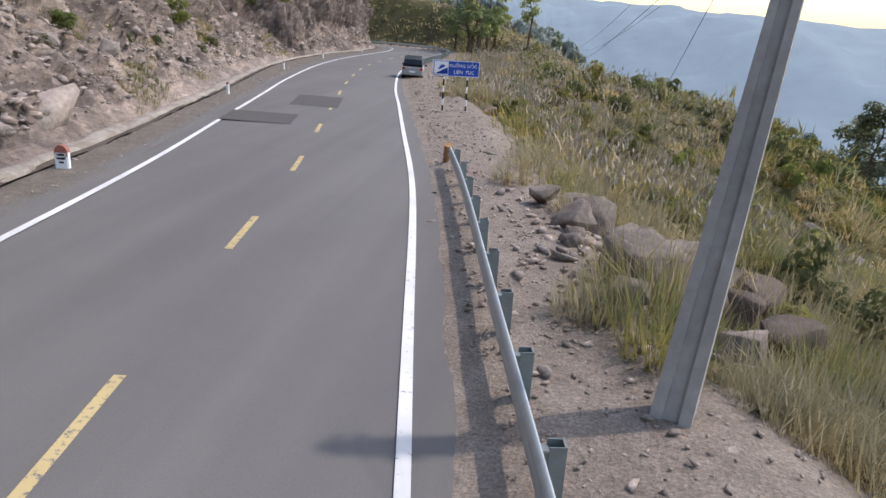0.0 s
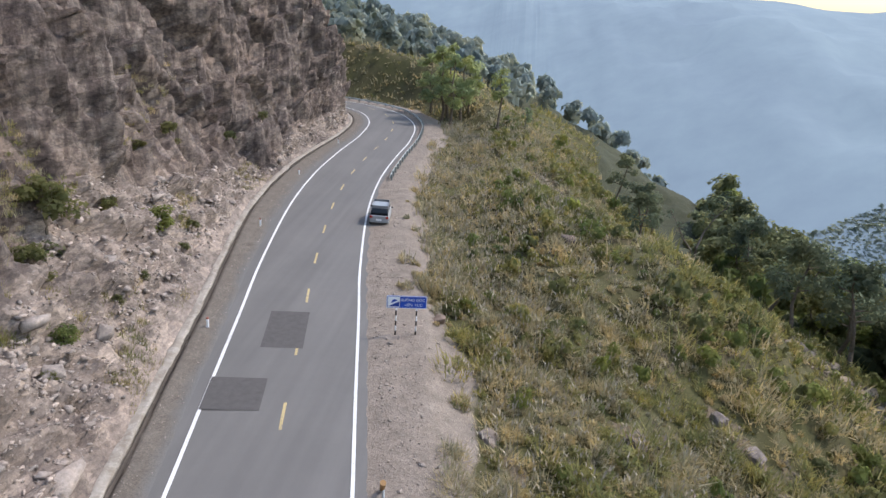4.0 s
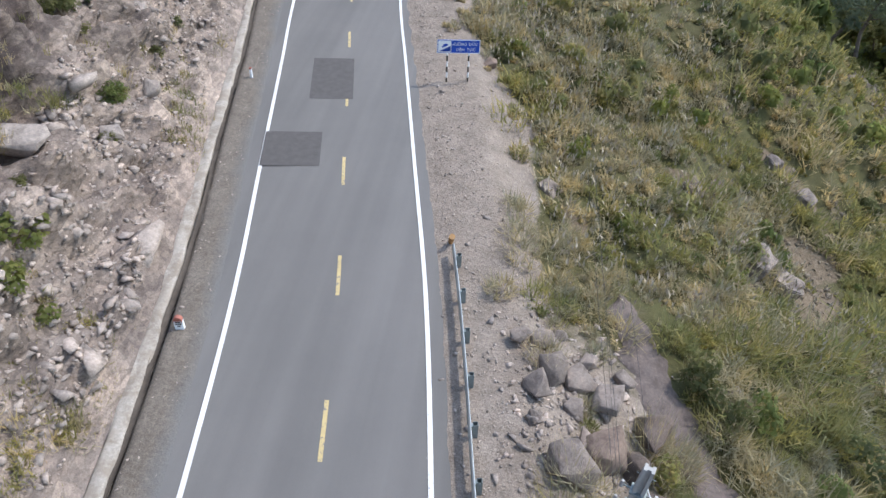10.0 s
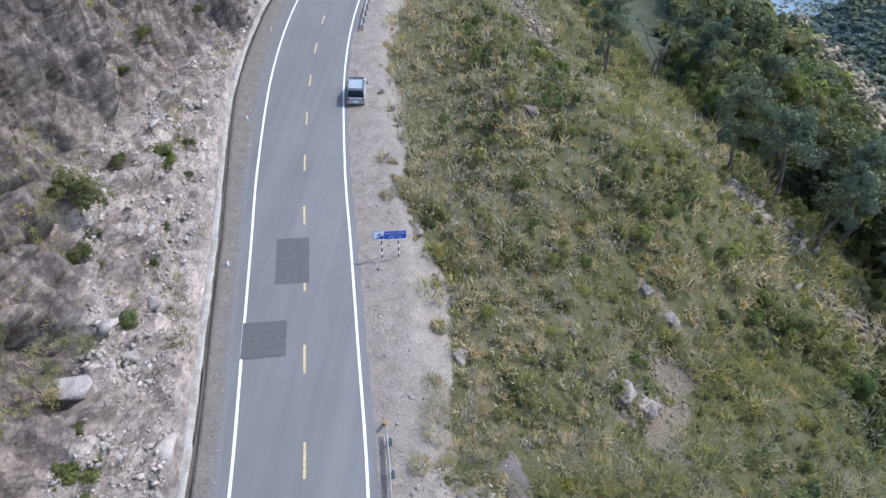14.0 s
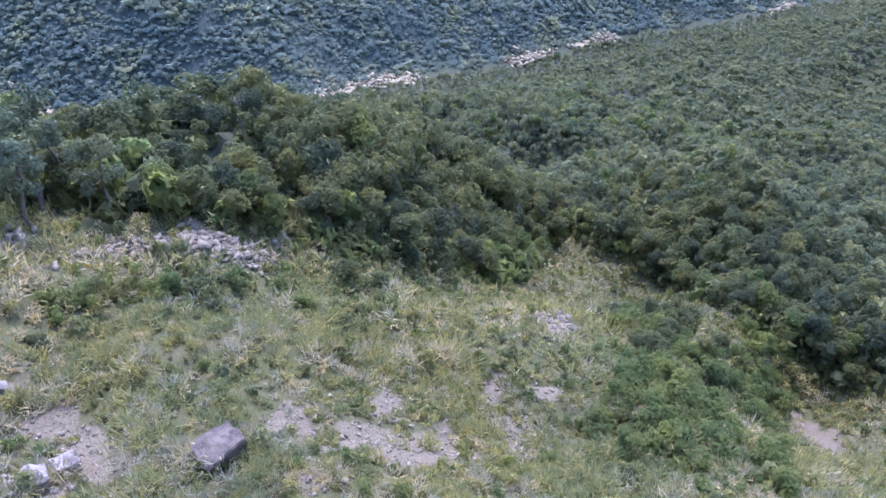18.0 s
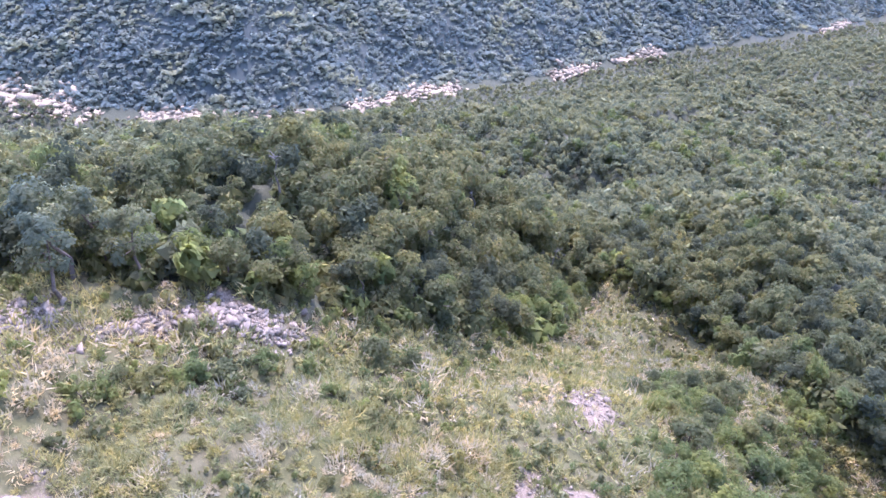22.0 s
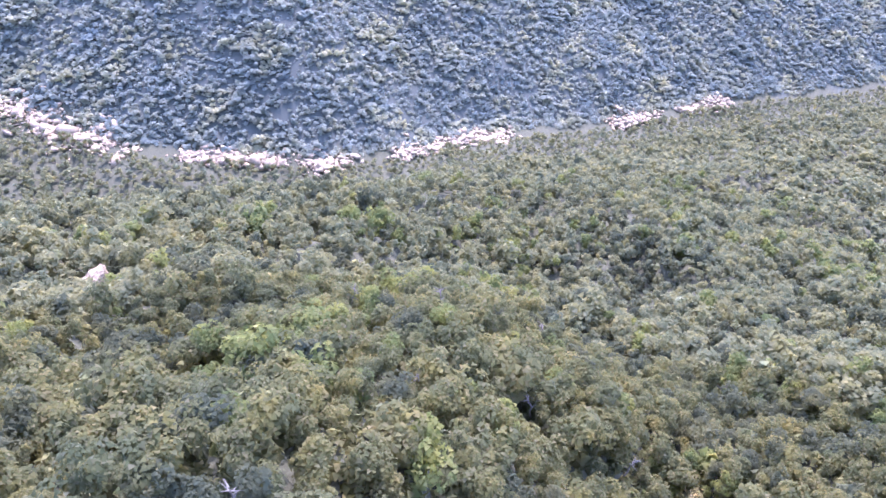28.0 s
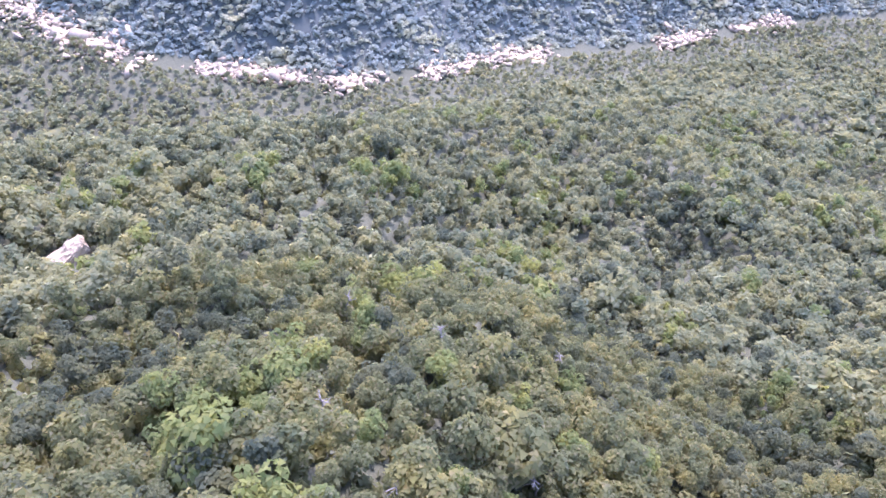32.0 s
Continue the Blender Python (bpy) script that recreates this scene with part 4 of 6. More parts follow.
def make_meadow():
    x, y = jittered(-70, 150, -62, 184, 0.8, 0.75)
    u, _ = to_road(x, y)
    verge = 8.4 + 2.2 * fbm(x * 0.15, y * 0.15, 81, 3) + 1.0 * smooth(23, 31, y) * (1 - smooth(35, 43, y)) - 1.2 * (1 - smooth(12, 21, y)) + 3.4 * (1 - smooth(4.5, 8.0, y))
    d = np.hypot(x, y)
    keep = ((u > verge + rng.normal(0, 0.7, len(x))) | ((u > 6.2) & (rng.random(len(x)) < 0.014))) & (forest_mask(x, y) < 0.7)
    keep &= (bare_ground(x, y) < 0.4 + 0.15 * rng.normal(size=len(x))) | (rng.random(len(x)) < 0.12)
    keep &= (d < 50) | (rng.random(len(x)) < np.where(d < 115, 0.6, 0.45))
    keep &= (y > -40) | (x > 15)
    keep &= (np.abs(x - np.interp(y, SLAB_Y, SLAB_X)) > np.where((y > 9.17) & (y < 21.11), 0.75 + 0.5 * rng.random(len(x)), -1)) & ((np.hypot((x - 5.18) * 1.2, y - 13.76) > 3.4) | (rng.random(len(x)) < 0.16))
    x, y, u, d = x[keep], y[keep], u[keep], d[keep]
    own, rim, _, _ = blocks(x * 0.6 + 0.5 * fbm(x * 0.5, y * 0.5, 133, 2), y * 0.6, 135)
    tone = 0.7 * fbm(x * 0.12, y * 0.12, 121, 3) + 0.75 * (own - 0.5) + 0.16 * rng.normal(size=len(x)) - 0.34 * (1 - smooth(10, 34, u)) - 0.3 * smooth(24, 50, y) * (1 - smooth(28, 44, u)) + 0.04
    h = rng.gamma(9, 0.1, len(x)) * (1 + 0.5 * fbm(x * 0.2, y * 0.2, 131, 2)) * np.where(u > 40, 1.2, 1.0)
    h = h * (0.5 + 1.0 * lattice(np.floor(own * 9973), np.floor(own * 131), 137)) * (0.35 + 0.85 * smooth(0.02, 0.3, rim))
    for mat, g, what in ((GRASS, tone > -0.2, "green and yellow tussock grass on the slope"), (STRAW, tone <= -0.2, "dry straw-coloured reed grass with feathery heads")):
        for lo, hi, blades, width in ((0, 16, 300, 0.011), (16, 26, 150, 0.022), (26, 50, 80, 0.042), (50, 115, 34, 0.075), (115, 300, 9, 0.16)):
            k = g & (d >= lo) & (d < hi)
            v = tufts(x[k], y[k], blades, h[k], width, 0.6 if hi <= 16 else 0.22)
            tagged(mesh_object("grass", v, np.arange(len(v)).reshape(-1, 3), mat), what, "grass", kind="stuff")



def make_scrub():
    """Leafy weeds and small plumes among the grass."""
    x, y = jittered(2, 140, -55, 135, 1.05, 0.8)
    u, _ = to_road(x, y)
    keep = (u > 10.5 + 4 * rng.random(len(x))) & (forest_mask(x, y) < 0.7) & (bare_ground(x, y) < 0.45) & (fbm(x * 0.1, y * 0.1, 151, 3) + 0.25 * rng.normal(size=len(x)) > np.where((u < 34) & (y > 17), 0.22, -0.02))
    keep &= (y > -8) | (x > 15)
    x, y = x[keep], y[keep]
    keep = (np.abs(x - np.interp(y, SLAB_Y, SLAB_X)) > np.where((y > 9.17) & (y < 21.11), 1.3, -1))
    x, y = x[keep], y[keep]
    tem, fine = [crown(80, 0.13, 5) for _ in range(8)], [crown(260, 0.07, 6) for _ in range(8)]
    tone = rng.random(len(x))
    close = np.hypot(x, y) < 34
    for lo, hi, mat in ((0, 0.2, LEAF), (0.2, 0.55, LEAF_LIGHT), (0.55, 1.0, GRASS)):
        for g, shapes in (((tone >= lo) & (tone < hi) & ~close, tem), ((tone >= lo) & (tone < hi) & close, fine)):
            n = int(g.sum())
            scatter_trees("low_scrub", shapes, x[g], y[g], land(x[g], y[g]) - 0.1, rng.gamma(5, 0.1, n) + 0.15, rng.uniform(0.8, 1.5, n), mat, "leafy green weeds growing among the grass", "scrub")
    x, y = jittered(-6, 36, 2, 112, 0.7, 0.8)
    u, _ = to_road(x, y)
    keep = (u > 8.8) & (u < 27) & (y > 19) & (fbm(x * 0.12, y * 0.12, 121, 3) < 0.2) & (rng.random(len(x)) < np.where(u < 16, 0.75, 0.4))
    x, y = x[keep], y[keep]
    x, y = np.repeat(x, 4) + rng.normal(0, 0.28, 4 * len(x)), np.repeat(y, 4) + rng.normal(0, 0.28, 4 * len(y))
    z = land(x, y) + rng.uniform(0.9, 1.7, len(x))
    a, k, w = rng.uniform(0, 6.3, len(x)), rng.uniform(0.22, 0.45, len(x)), 0.045
    tx, ty, lx, ly = np.cos(a) * w, np.sin(a) * w, rng.normal(0, 0.1, len(x)), rng.normal(0, 0.1, len(x))
    v = np.stack([np.stack([x - tx * 0.4, y - ty * 0.4, z], -1), np.stack([x + tx, y + ty, z + k * 0.4], -1),
                  np.stack([x + lx, y + ly, z + k], -1), np.stack([x - tx, y - ty, z + k * 0.45], -1)], 1).reshape(-1, 3)
    tagged(mesh_object("reed_plumes", v, np.arange(len(v)).reshape(-1, 4), PLUME), "pale feathery plumes standing over the reed grass", "reed plumes", kind="stuff")


def make_slope_weeds():
    """Dry and green tussocks on the rubble and along the ditch."""
    s = rng.uniform(s_of(-8), s_of(125), 5200)
    u = np.where(rng.random(len(s)) < 0.18, rng.normal(7.4, 0.5, len(s)), rng.uniform(7.0, 15.5, len(s)))
    keep = (fbm(s * 0.13, u * 0.4, 191, 3) > 0.2) & (u > ditch_at(np.interp(s, ALONG, LINE[:, 1])) + 0.8)
    s, u = s[keep], u[keep]
    x, y, z = road_at(s, -u)
    z = z + bank(u, y) - 0.1
    h = rng.gamma(5, 0.07, len(x)) + 0.1
    green = rng.random(len(x)) < 0.55
    for mat, g, what in ((GRASS, green, "green weeds growing among the rubble"), (STRAW, ~green, "dry tussocks growing among the rubble")):
        v = tufts(x[g], y[g], 34, h[g], 0.02, 0.4, z[g])
        tagged(mesh_object("slope_weeds", v, np.arange(len(v)).reshape(-1, 3), mat), what, "weeds", kind="stuff")


make_meadow()
make_scrub()
make_slope_weeds()


# ---------------- stones ----------------
def stone_shape(points, seed, squash=(1, 0.75, 0.6), bevel=0.0, cuts=0):
    """A broken stone: the hull of a few random points, its edges worn."""
    r = np.random.default_rng(seed)
    v = r.uniform(-1, 1, (points, 3))
    v /= (np.abs(v) ** 4).sum(1)[:, None] ** 0.25 * r.uniform(1.0, 1.25, (points, 1))
    bm = bmesh.new()
    for q in v * squash:
        bm.verts.new(q)
    res = bmesh.ops.convex_hull(bm, input=bm.verts[:])
    bmesh.ops.delete(bm, geom=[q for q in res["geom_interior"] if isinstance(q, bmesh.types.BMVert)], context="VERTS")
    if bevel:
        bmesh.ops.dissolve_limit(bm, angle_limit=0.25, verts=bm.verts[:], edges=bm.edges[:])
        bmesh.ops.bevel(bm, geom=bm.edges[:], offset=bevel, segments=1, affect="EDGES")
        bmesh.ops.triangulate(bm, faces=bm.faces[:])
        if cuts:
            bmesh.ops.subdivide_edges(bm, edges=bm.edges[:], cuts=cuts, use_grid_fill=True)
            bmesh.ops.triangulate(bm, faces=bm.faces[:])
            for q in bm.verts:
                q.co += q.co.normalized() * 0.05 * noise.fractal(q.co * 2.2 + Vector((seed, 0, 0)), 1.0, 2.0, 4)
    bm.verts.index_update()
    v = np.array([q.co for q in bm.verts])
    f = np.array([[q.index for q in p.verts] for p in bm.faces])
    bm.free()
    return v, f


STONES = [stone_shape(7, k, (1, 0.7, 0.5)) for k in range(16)]
BIG_STONES = [stone_shape(13, 40 + k, (1, 0.8, 0.72), 0.02, 3) for k in range(10)]


def rubble(name, x, y, z, size, mat, label, flat=1.0):
    """Many stones joined in one object."""
    vs, fs, base = [], [], 0
    which = rng.integers(0, len(STONES), len(x))
    a, b = rng.uniform(0, 2 * np.pi, len(x)), rng.normal(0, 0.35, len(x))
    for k, (v, f) in enumerate(STONES):
        i = np.where(which == k)[0]
        if not len(i):
            continue
        ca, sa, cb, sb = (q[i][:, None] for q in (np.cos(a), np.sin(a), np.cos(b), np.sin(b)))
        X, Y, Z = v[:, 0][None], v[:, 1][None], v[:, 2][None]
        Y, Z = Y * cb - Z * sb, Y * sb + Z * cb
        X, Y = X * ca - Y * sa, X * sa + Y * ca
        w = np.stack([X, Y, Z * flat], -1) * size[i][:, None, None] + np.stack([x[i], y[i], z[i]], -1)[:, None]
        vs.append(w.reshape(-1, 3))
        fs.append((f[None] + (np.arange(len(i)) * len(v))[:, None, None]).reshape(-1, 3) + base)
        base += len(i) * len(v)
    return tagged(mesh_object(name, np.concatenate(vs), np.concatenate(fs), mat), label, "rocks", kind="stuff")


def boulder(x, y, size, mat, label, turn=0, lean=0, k=0, sink=0.25, squash=1.0, z=None, name="boulder"):
    v, f = BIG_STONES[k % len(BIG_STONES)]
    ob = mesh_object(name, v * (1, 1, squash), f, mat)
    z = land1(x, y) if z is None else z
    ob.matrix_world = pose(x, y, z + size * (0.68 * squash - sink), lean, 0, turn) @ Matrix.Diagonal((size, size, size, 1))
    return tagged(ob, label, "boulder")


# verge and rubble slope
s = rng.uniform(s_of(-12), s_of(110), 7500)
u = 4.6 + np.abs(rng.normal(0, 2.4, len(s)))
x, y, z = road_at(s, u)
rubble("loose_stones", x, y, land(x, y) + 0.01, rng.gamma(1.2, 0.026, len(s)) + 0.012, PEBBLE, "pale loose stones scattered on the gravel verge")
spot = RUBBLE_TOPS[rng.integers(0, len(RUBBLE_TOPS), 17000)]
x, y, tops = spot[:, 0] + rng.normal(0, 0.08, len(spot)), spot[:, 1] + rng.normal(0, 0.08, len(spot)), spot[:, 2]
heap = 0.55 + 1.3 * np.clip(fbm(x * 0.35, y * 0.35, 431, 3) + 0.2, 0, 1)
rubble("fallen_rubble", x, y, tops, (rng.gamma(0.8, 0.1, len(x)) + 0.035) * heap, ROCK_PALE, "pale angular rubble fallen on the slope under the rock face")
s = rng.uniform(s_of(-12), s_of(120), 2600)
x, y, z = road_at(s, -rng.uniform(4.6, 5.7, len(s)))
rubble("shoulder_grit", x, y, z + 0.0, rng.gamma(1.1, 0.018, len(s)) + 0.012, ROCK_PALE, "small stones lying along the inner shoulder")
# broken stone on the gravel round the boulders
x, y = 4.59 + rng.normal(0, 1.7, 900), 13.45 + rng.normal(0, 3.2, 900)
rubble("boulder_rubble", x, y, land(x, y) + 0.02, rng.gamma(1.3, 0.06, 900) + 0.03, ROCK_PALE, "pale rubble lying between the boulders")
x, y = rng.uniform(14, 105, 60000), rng.uniform(-45, 85, 60000)
k = bare_ground(x, y) > 0.42
x, y = x[k][:7000], y[k][:7000]
rubble("scar_rubble", x, y, land(x, y) + 0.03, rng.gamma(1.3, 0.08, len(x)) + 0.05, DEBRIS, "broken brown stones on the bare slips of the meadow")
# rubble bands on the valley side
for cx, cy, dx, dy, spread, count, big in ((44, 46.5, 7, -4.5, 1.5, 420, 0.3), (50, 39.5, 1.6, -5, 1.7, 420, 0.36), (26.5, 67, 13, -12.5, 1.7, 1100, 0.24), (36, 55, 4, -3.5, 1.8, 330, 0.34), (11.5, 88, -2, 9, 1.6, 420, 0.26), (10.8, 75.9, 2.5, 2, 1.0, 90, 0.3), (65, 1.5, 7, 1.5, 2.2, 200, 0.2), (42, 3, 8, 2, 2.4, 120, 0.2), (30, 12, 9, 2, 2.2, 140, 0.2)):
    t, q = rng.uniform(-1, 1, count), rng.normal(0, 1, count) * spread
    k = math.hypot(dx, dy)
    x, y = cx + dx * t - dy / k * q, cy + dy * t + dx / k * q
    rubble("rock_debris", x, y, land(x, y) + 0.1, rng.gamma(2.2, big / 2.2, count) + 0.08, DEBRIS, "band of pale broken rock tipped down the slope")

BOULDERS = ((5.68, 12.18, 0.9, 20, ROCK_DARK), (7.34, 13.33, 0.85, 70, ROCK_DARK), (4.33, 10.95, 0.85, 130, BOULDER_ROCK), (3.39, 16.32, 0.45, 10, BOULDER_ROCK),
            (2.59, 16.09, 0.4, 200, BOULDER_ROCK), (3.69, 14.82, 0.65, 50, BOULDER_ROCK), (4.92, 14.75, 0.65, 150, BOULDER_ROCK), (5.86, 14.28, 0.65, 250, BOULDER_ROCK),
            (3.23, 13.92, 0.5, 300, BOULDER_ROCK), (6.41, 11.9, 0.65, 0, ROCK_DARK), (4.86, 12.26, 0.5, 80, BOULDER_ROCK), (6.82, 10.2, 0.7, 40, ROCK_DARK),
            (3.81, 9.33, 0.4, 0, BOULDER_ROCK), (5.68, 8.88, 0.55, 190, BOULDER_ROCK), (6.68, 15.72, 0.4, 310, BOULDER_ROCK), (3.1, 12.61, 0.3, 30, BOULDER_ROCK),
            (4.59, 13.45, 0.42, 110, BOULDER_ROCK), (5.25, 16.06, 0.35, 60, BOULDER_ROCK), (4.17, 17.03, 0.28, 20, BOULDER_ROCK))
for n, (x, y, size, turn, mat) in enumerate(BOULDERS):
    dark = mat is ROCK_DARK
    tagged(boulder(x, y, size * 1.2, mat, ("dark brown" if dark else "pale grey") + " angular boulder lying below the guardrail", turn, 8 * math.sin(n * 2.1), n), group="boulders below the guardrail")
for x, y, size, turn, k, sq, label, mat in ((3.74, 27.62, 0.8, 80, 3, 0.5, "low stone at the edge of the verge", BOULDER_ROCK),
                                            (-0.02, 39.12, 0.65, 20, 6, 0.8, "brown boulder beside the road sign", plain("rock_brown", (0.24, 0.175, 0.135), 0.9, 0, 0.25, 2)),
                                            (9.85, 58.15, 0.9, 0, 7, 0.9, "dark stone on the grassy slope", ROCK_DARK),
                                            (11.22, 23.17, 0.9, 0, 0, 0.5, "flat pale rock in the grass", BOULDER_ROCK)):
    boulder(x, y, size, mat, label, turn, 6, k, 0.3, sq)


def ledge(x, y, size, turn, dip, mat, label, seed, z=0.0):
    """A split slab of rock that juts from the slope: flat pale top, broken end, hollow underneath."""
    bm = bmesh.new()
    box(bm, 0, 0, 0, *size, 0.06)
    bmesh.ops.triangulate(bm, faces=bm.faces[:])
    bmesh.ops.subdivide_edges(bm, edges=bm.edges[:], cuts=5, use_grid_fill=True)
    for q in bm.verts:
        k = q.co.copy()
        q.co.y *= 1 + 0.35 * noise.noise(Vector((k.x * 1.3, seed, 0)))
        q.co.z += 0.3 * size[2] * noise.noise(Vector((k.x * 0.9, k.y * 0.9, seed))) * (1 if k.z > 0 else 0.5)
        q.co.x -= 0.3 * max(0, -k.z) * (1 if k.x > 0 else 0)
        q.co += 0.16 * noise.fractal(k * 1.7 + Vector((seed, 0, 0)), 1.0, 2.0, 4) * k.normalized()
    ob = part("rock_ledge", bm, mat)
    ob.matrix_world = pose(x, y, land1(x, y) + 0.55 * z, 0, dip, turn)
    return tagged(ob, label, "rock", "ledges in the meadow")


ledge(15.2, 28.62, (2.3, 1.6, 1.5), -38, 12, BOULDER_ROCK, "pale split slab of rock jutting over a dark hollow", 3, 0.45)
ledge(17.49, 28.33, (1.6, 1.3, 1.2), -30, 14, BOULDER_ROCK, "grey slab of rock jutting from the grass", 5, 0.4)
ledge(12.47, 32.54, (1.3, 1.0, 0.8), -50, 18, BOULDER_ROCK, "pale broken slab of rock in bare earth", 7, 0.3)
ledge(14.13, 33.96, (1.2, 0.8, 0.8), -55, 20, ROCK_DARK, "dark narrow slab of rock on edge in the grass", 9, 0.3)
ledge(21.26, 37.55, (1.2, 0.9, 0.7), -48, 20, BOULDER_ROCK, "pale slab of rock in a bare gully", 11, 0.25)
ledge(19.24, 39.6, (1.0, 0.7, 0.6), -48, 20, BOULDER_ROCK, "small pale slab of rock in a bare gully", 13, 0.25)
# square dark block that stands out of the meadow
bm = bmesh.new()
box(bm, 0, 0, 0, 2.7, 2.1, 2.0, 0.08)
bmesh.ops.triangulate(bm, faces=bm.faces[:])
bmesh.ops.subdivide_edges(bm, edges=bm.edges[:], cuts=6, use_grid_fill=True)
for q in bm.verts:
    q.co.x *= 1 + 0.12 * q.co.z / 1.3
    q.co += q.co.normalized() * (0.4 * noise.fractal(q.co * 0.45 + Vector((3, 1, 2)), 1.0, 2.0, 3) + 0.08 * noise.fractal(q.co * 2.5, 1.0, 2.0, 3))
block = part("boulder", bm, ROCK_DARK)
block.matrix_world = pose(21.8, 18.8, land1(21.8, 18.8) + 0.75, 10, -8, -28)
tagged(block, "large dark square block of rock standing in the meadow", "boulder")
# long bare slab that dips down the slope
sy_, sw_ = np.meshgrid(np.linspace(9.17, 21.11, 44), np.linspace(-1, 1, 15), indexing="ij")
half = 1.0 * smooth(8.9, 10.7, sy_) * (1 - smooth(19.0, 21.5, sy_)) * (1 + 1.1 * fbm(sy_ * 0.7, np.sign(sw_) * 4 + 4, 301, 3)) + 0.12
sx_ = np.interp(sy_, SLAB_Y, SLAB_X) + sw_ * half + 0.3 * fbm(sy_ * 0.5, sy_ * 0 + 2, 303, 2)
lev, _, _, _ = blocks(sy_ * 0.35, sw_ * 0.8, 305)
sz_ = land(sx_, sy_) + 0.16 * (1 - sw_**4) - 0.07 + 0.12 * lev + 0.08 * fbm(sx_ * 2, sy_ * 2, 307, 3)
i = (np.arange(14)[None] + 15 * np.arange(43)[:, None]).ravel()
tagged(mesh_object("rock_slab", np.stack([sx_, sy_, sz_], -1).reshape(-1, 3), np.stack([i, i + 1, i + 16, i + 15], -1), SLAB_ROCK), "long bare slab of dark brown rock dipping down the slope", "rock")
for x, y, size, turn, k in ((-20.6, 56.5, 0.55, 0, 1), (-15.6, 22.8, 0.7, 50, 2), (-16.7, 19.2, 1.1, 10, 4), (-16.2, 27.8, 0.7, 30, 5), (-18.8, 32.6, 1.0, 0, 7), (-20.4, 43.5, 0.6, 20, 2)):
    uu, hh = to_road(np.array([x]), np.array([y]))
    boulder(x, y, size, ROCK_PALE, "pale angular block resting on the rubble slope", turn, 15, k, 0.35, 0.75, float(hh[0] + bank(-uu[0], y)))

# stream bed
legs = np.r_[0, np.cumsum(np.hypot(*np.diff(RIVER[:, :2], axis=0).T))]
t = np.interp(rng.uniform(legs[2] + 200, legs[14], 6500), legs, np.arange(len(RIVER)))
i = t.astype(int)
p = RIVER[i] + (RIVER[i + 1] - RIVER[i]) * (t - i)[:, None]
w = np.where(t < 5, 10.0, 5.5)
p = p + np.stack([rng.normal(0, w), rng.normal(0, w), np.zeros(len(t))], -1)
# open stretches of the bed, between others roofed by trees
openings = ((2.5, 5.0), (5.5, 6.5), (6.75, 7.28), (7.85, 8.2), (8.35, 9.45), (10.75, 11.35), (11.8, 12.2), (13.6, 13.9))
p = p[np.any([(t > a) & (t < b) for a, b in openings], axis=0)]
rubble("river_boulders", p[:, 0], p[:, 1], np.maximum(p[:, 2] + 3, top_of_ground(p[:, 0], p[:, 1]) + 0.5), rng.gamma(2, 1.1, len(p)) + 0.8, RIVER_ROCK, "sunlit pale boulders in the bed of the mountain stream")
# pale outcrop in a gap of the forest
bm = bmesh.new()
box(bm, 0, 0, 0, 10.0, 6.0, 9.0, 0.3)
bmesh.ops.triangulate(bm, faces=bm.faces[:])
bmesh.ops.subdivide_edges(bm, edges=bm.edges[:], cuts=9, use_grid_fill=True)
for q in bm.verts:
    k = q.co.copy()
    q.co.z += 0.34 * k.x * (k.z > 0) - 0.5 * max(0, abs(k.y) - 1) * (k.z > 0)
    q.co.y *= 1 - 0.3 * max(0, k.x) / 5
    q.co += (0.9 * noise.fractal(k * 0.35 + Vector((7, 2, 5)), 1.0, 2.0, 4) + 0.25 * noise.fractal(k * 1.6, 1.0, 2.0, 3)) * k.normalized()
outcrop = part("rock_outcrop", bm, RIVER_ROCK)
outcrop.matrix_world = pose(137.5, 172, land1(137.5, 172) + 1.0, 0, 0, -18)
tagged(outcrop, "bare pale rock outcrop in a gap of the forest", "rock")

# ---------------- shoulder, ditch and kerb ----------------
def edge_strip(name, mat, profile, rough, seed, step=0.35):
    """A band along the ditch: (distance from the ditch's middle, height) across, both uneven along the road."""
    ss = np.arange(s_of(-14), ALONG[-1] - 10, step)
    yy = np.interp(ss, ALONG, LINE[:, 1])
    rows = []
    for k, (d, h) in enumerate(profile):
        u = -(ditch_at(yy) + d + rough * fbm(ss * 0.7 + 31 * k, ss * 0 + k * 0.3, seed, 4) + 0.12 * fbm(ss * 0.12, ss * 0, seed + 5, 2))
        x, y, z = road_at(ss, u)
        rows.append(np.stack([x, y, z + h + 0.7 * rough * fbm(ss * 0.9, ss * 0 + 7.7 * k, seed + 9, 4)], -1))
    n = len(ss)
    a = np.arange(n - 1)
    f = np.concatenate([np.stack([a + k * n, a + (k + 1) * n, a + (k + 1) * n + 1, a + k * n + 1], -1) for k in range(len(profile) - 1)])
    return mesh_object(name, np.concatenate(rows), f, mat)


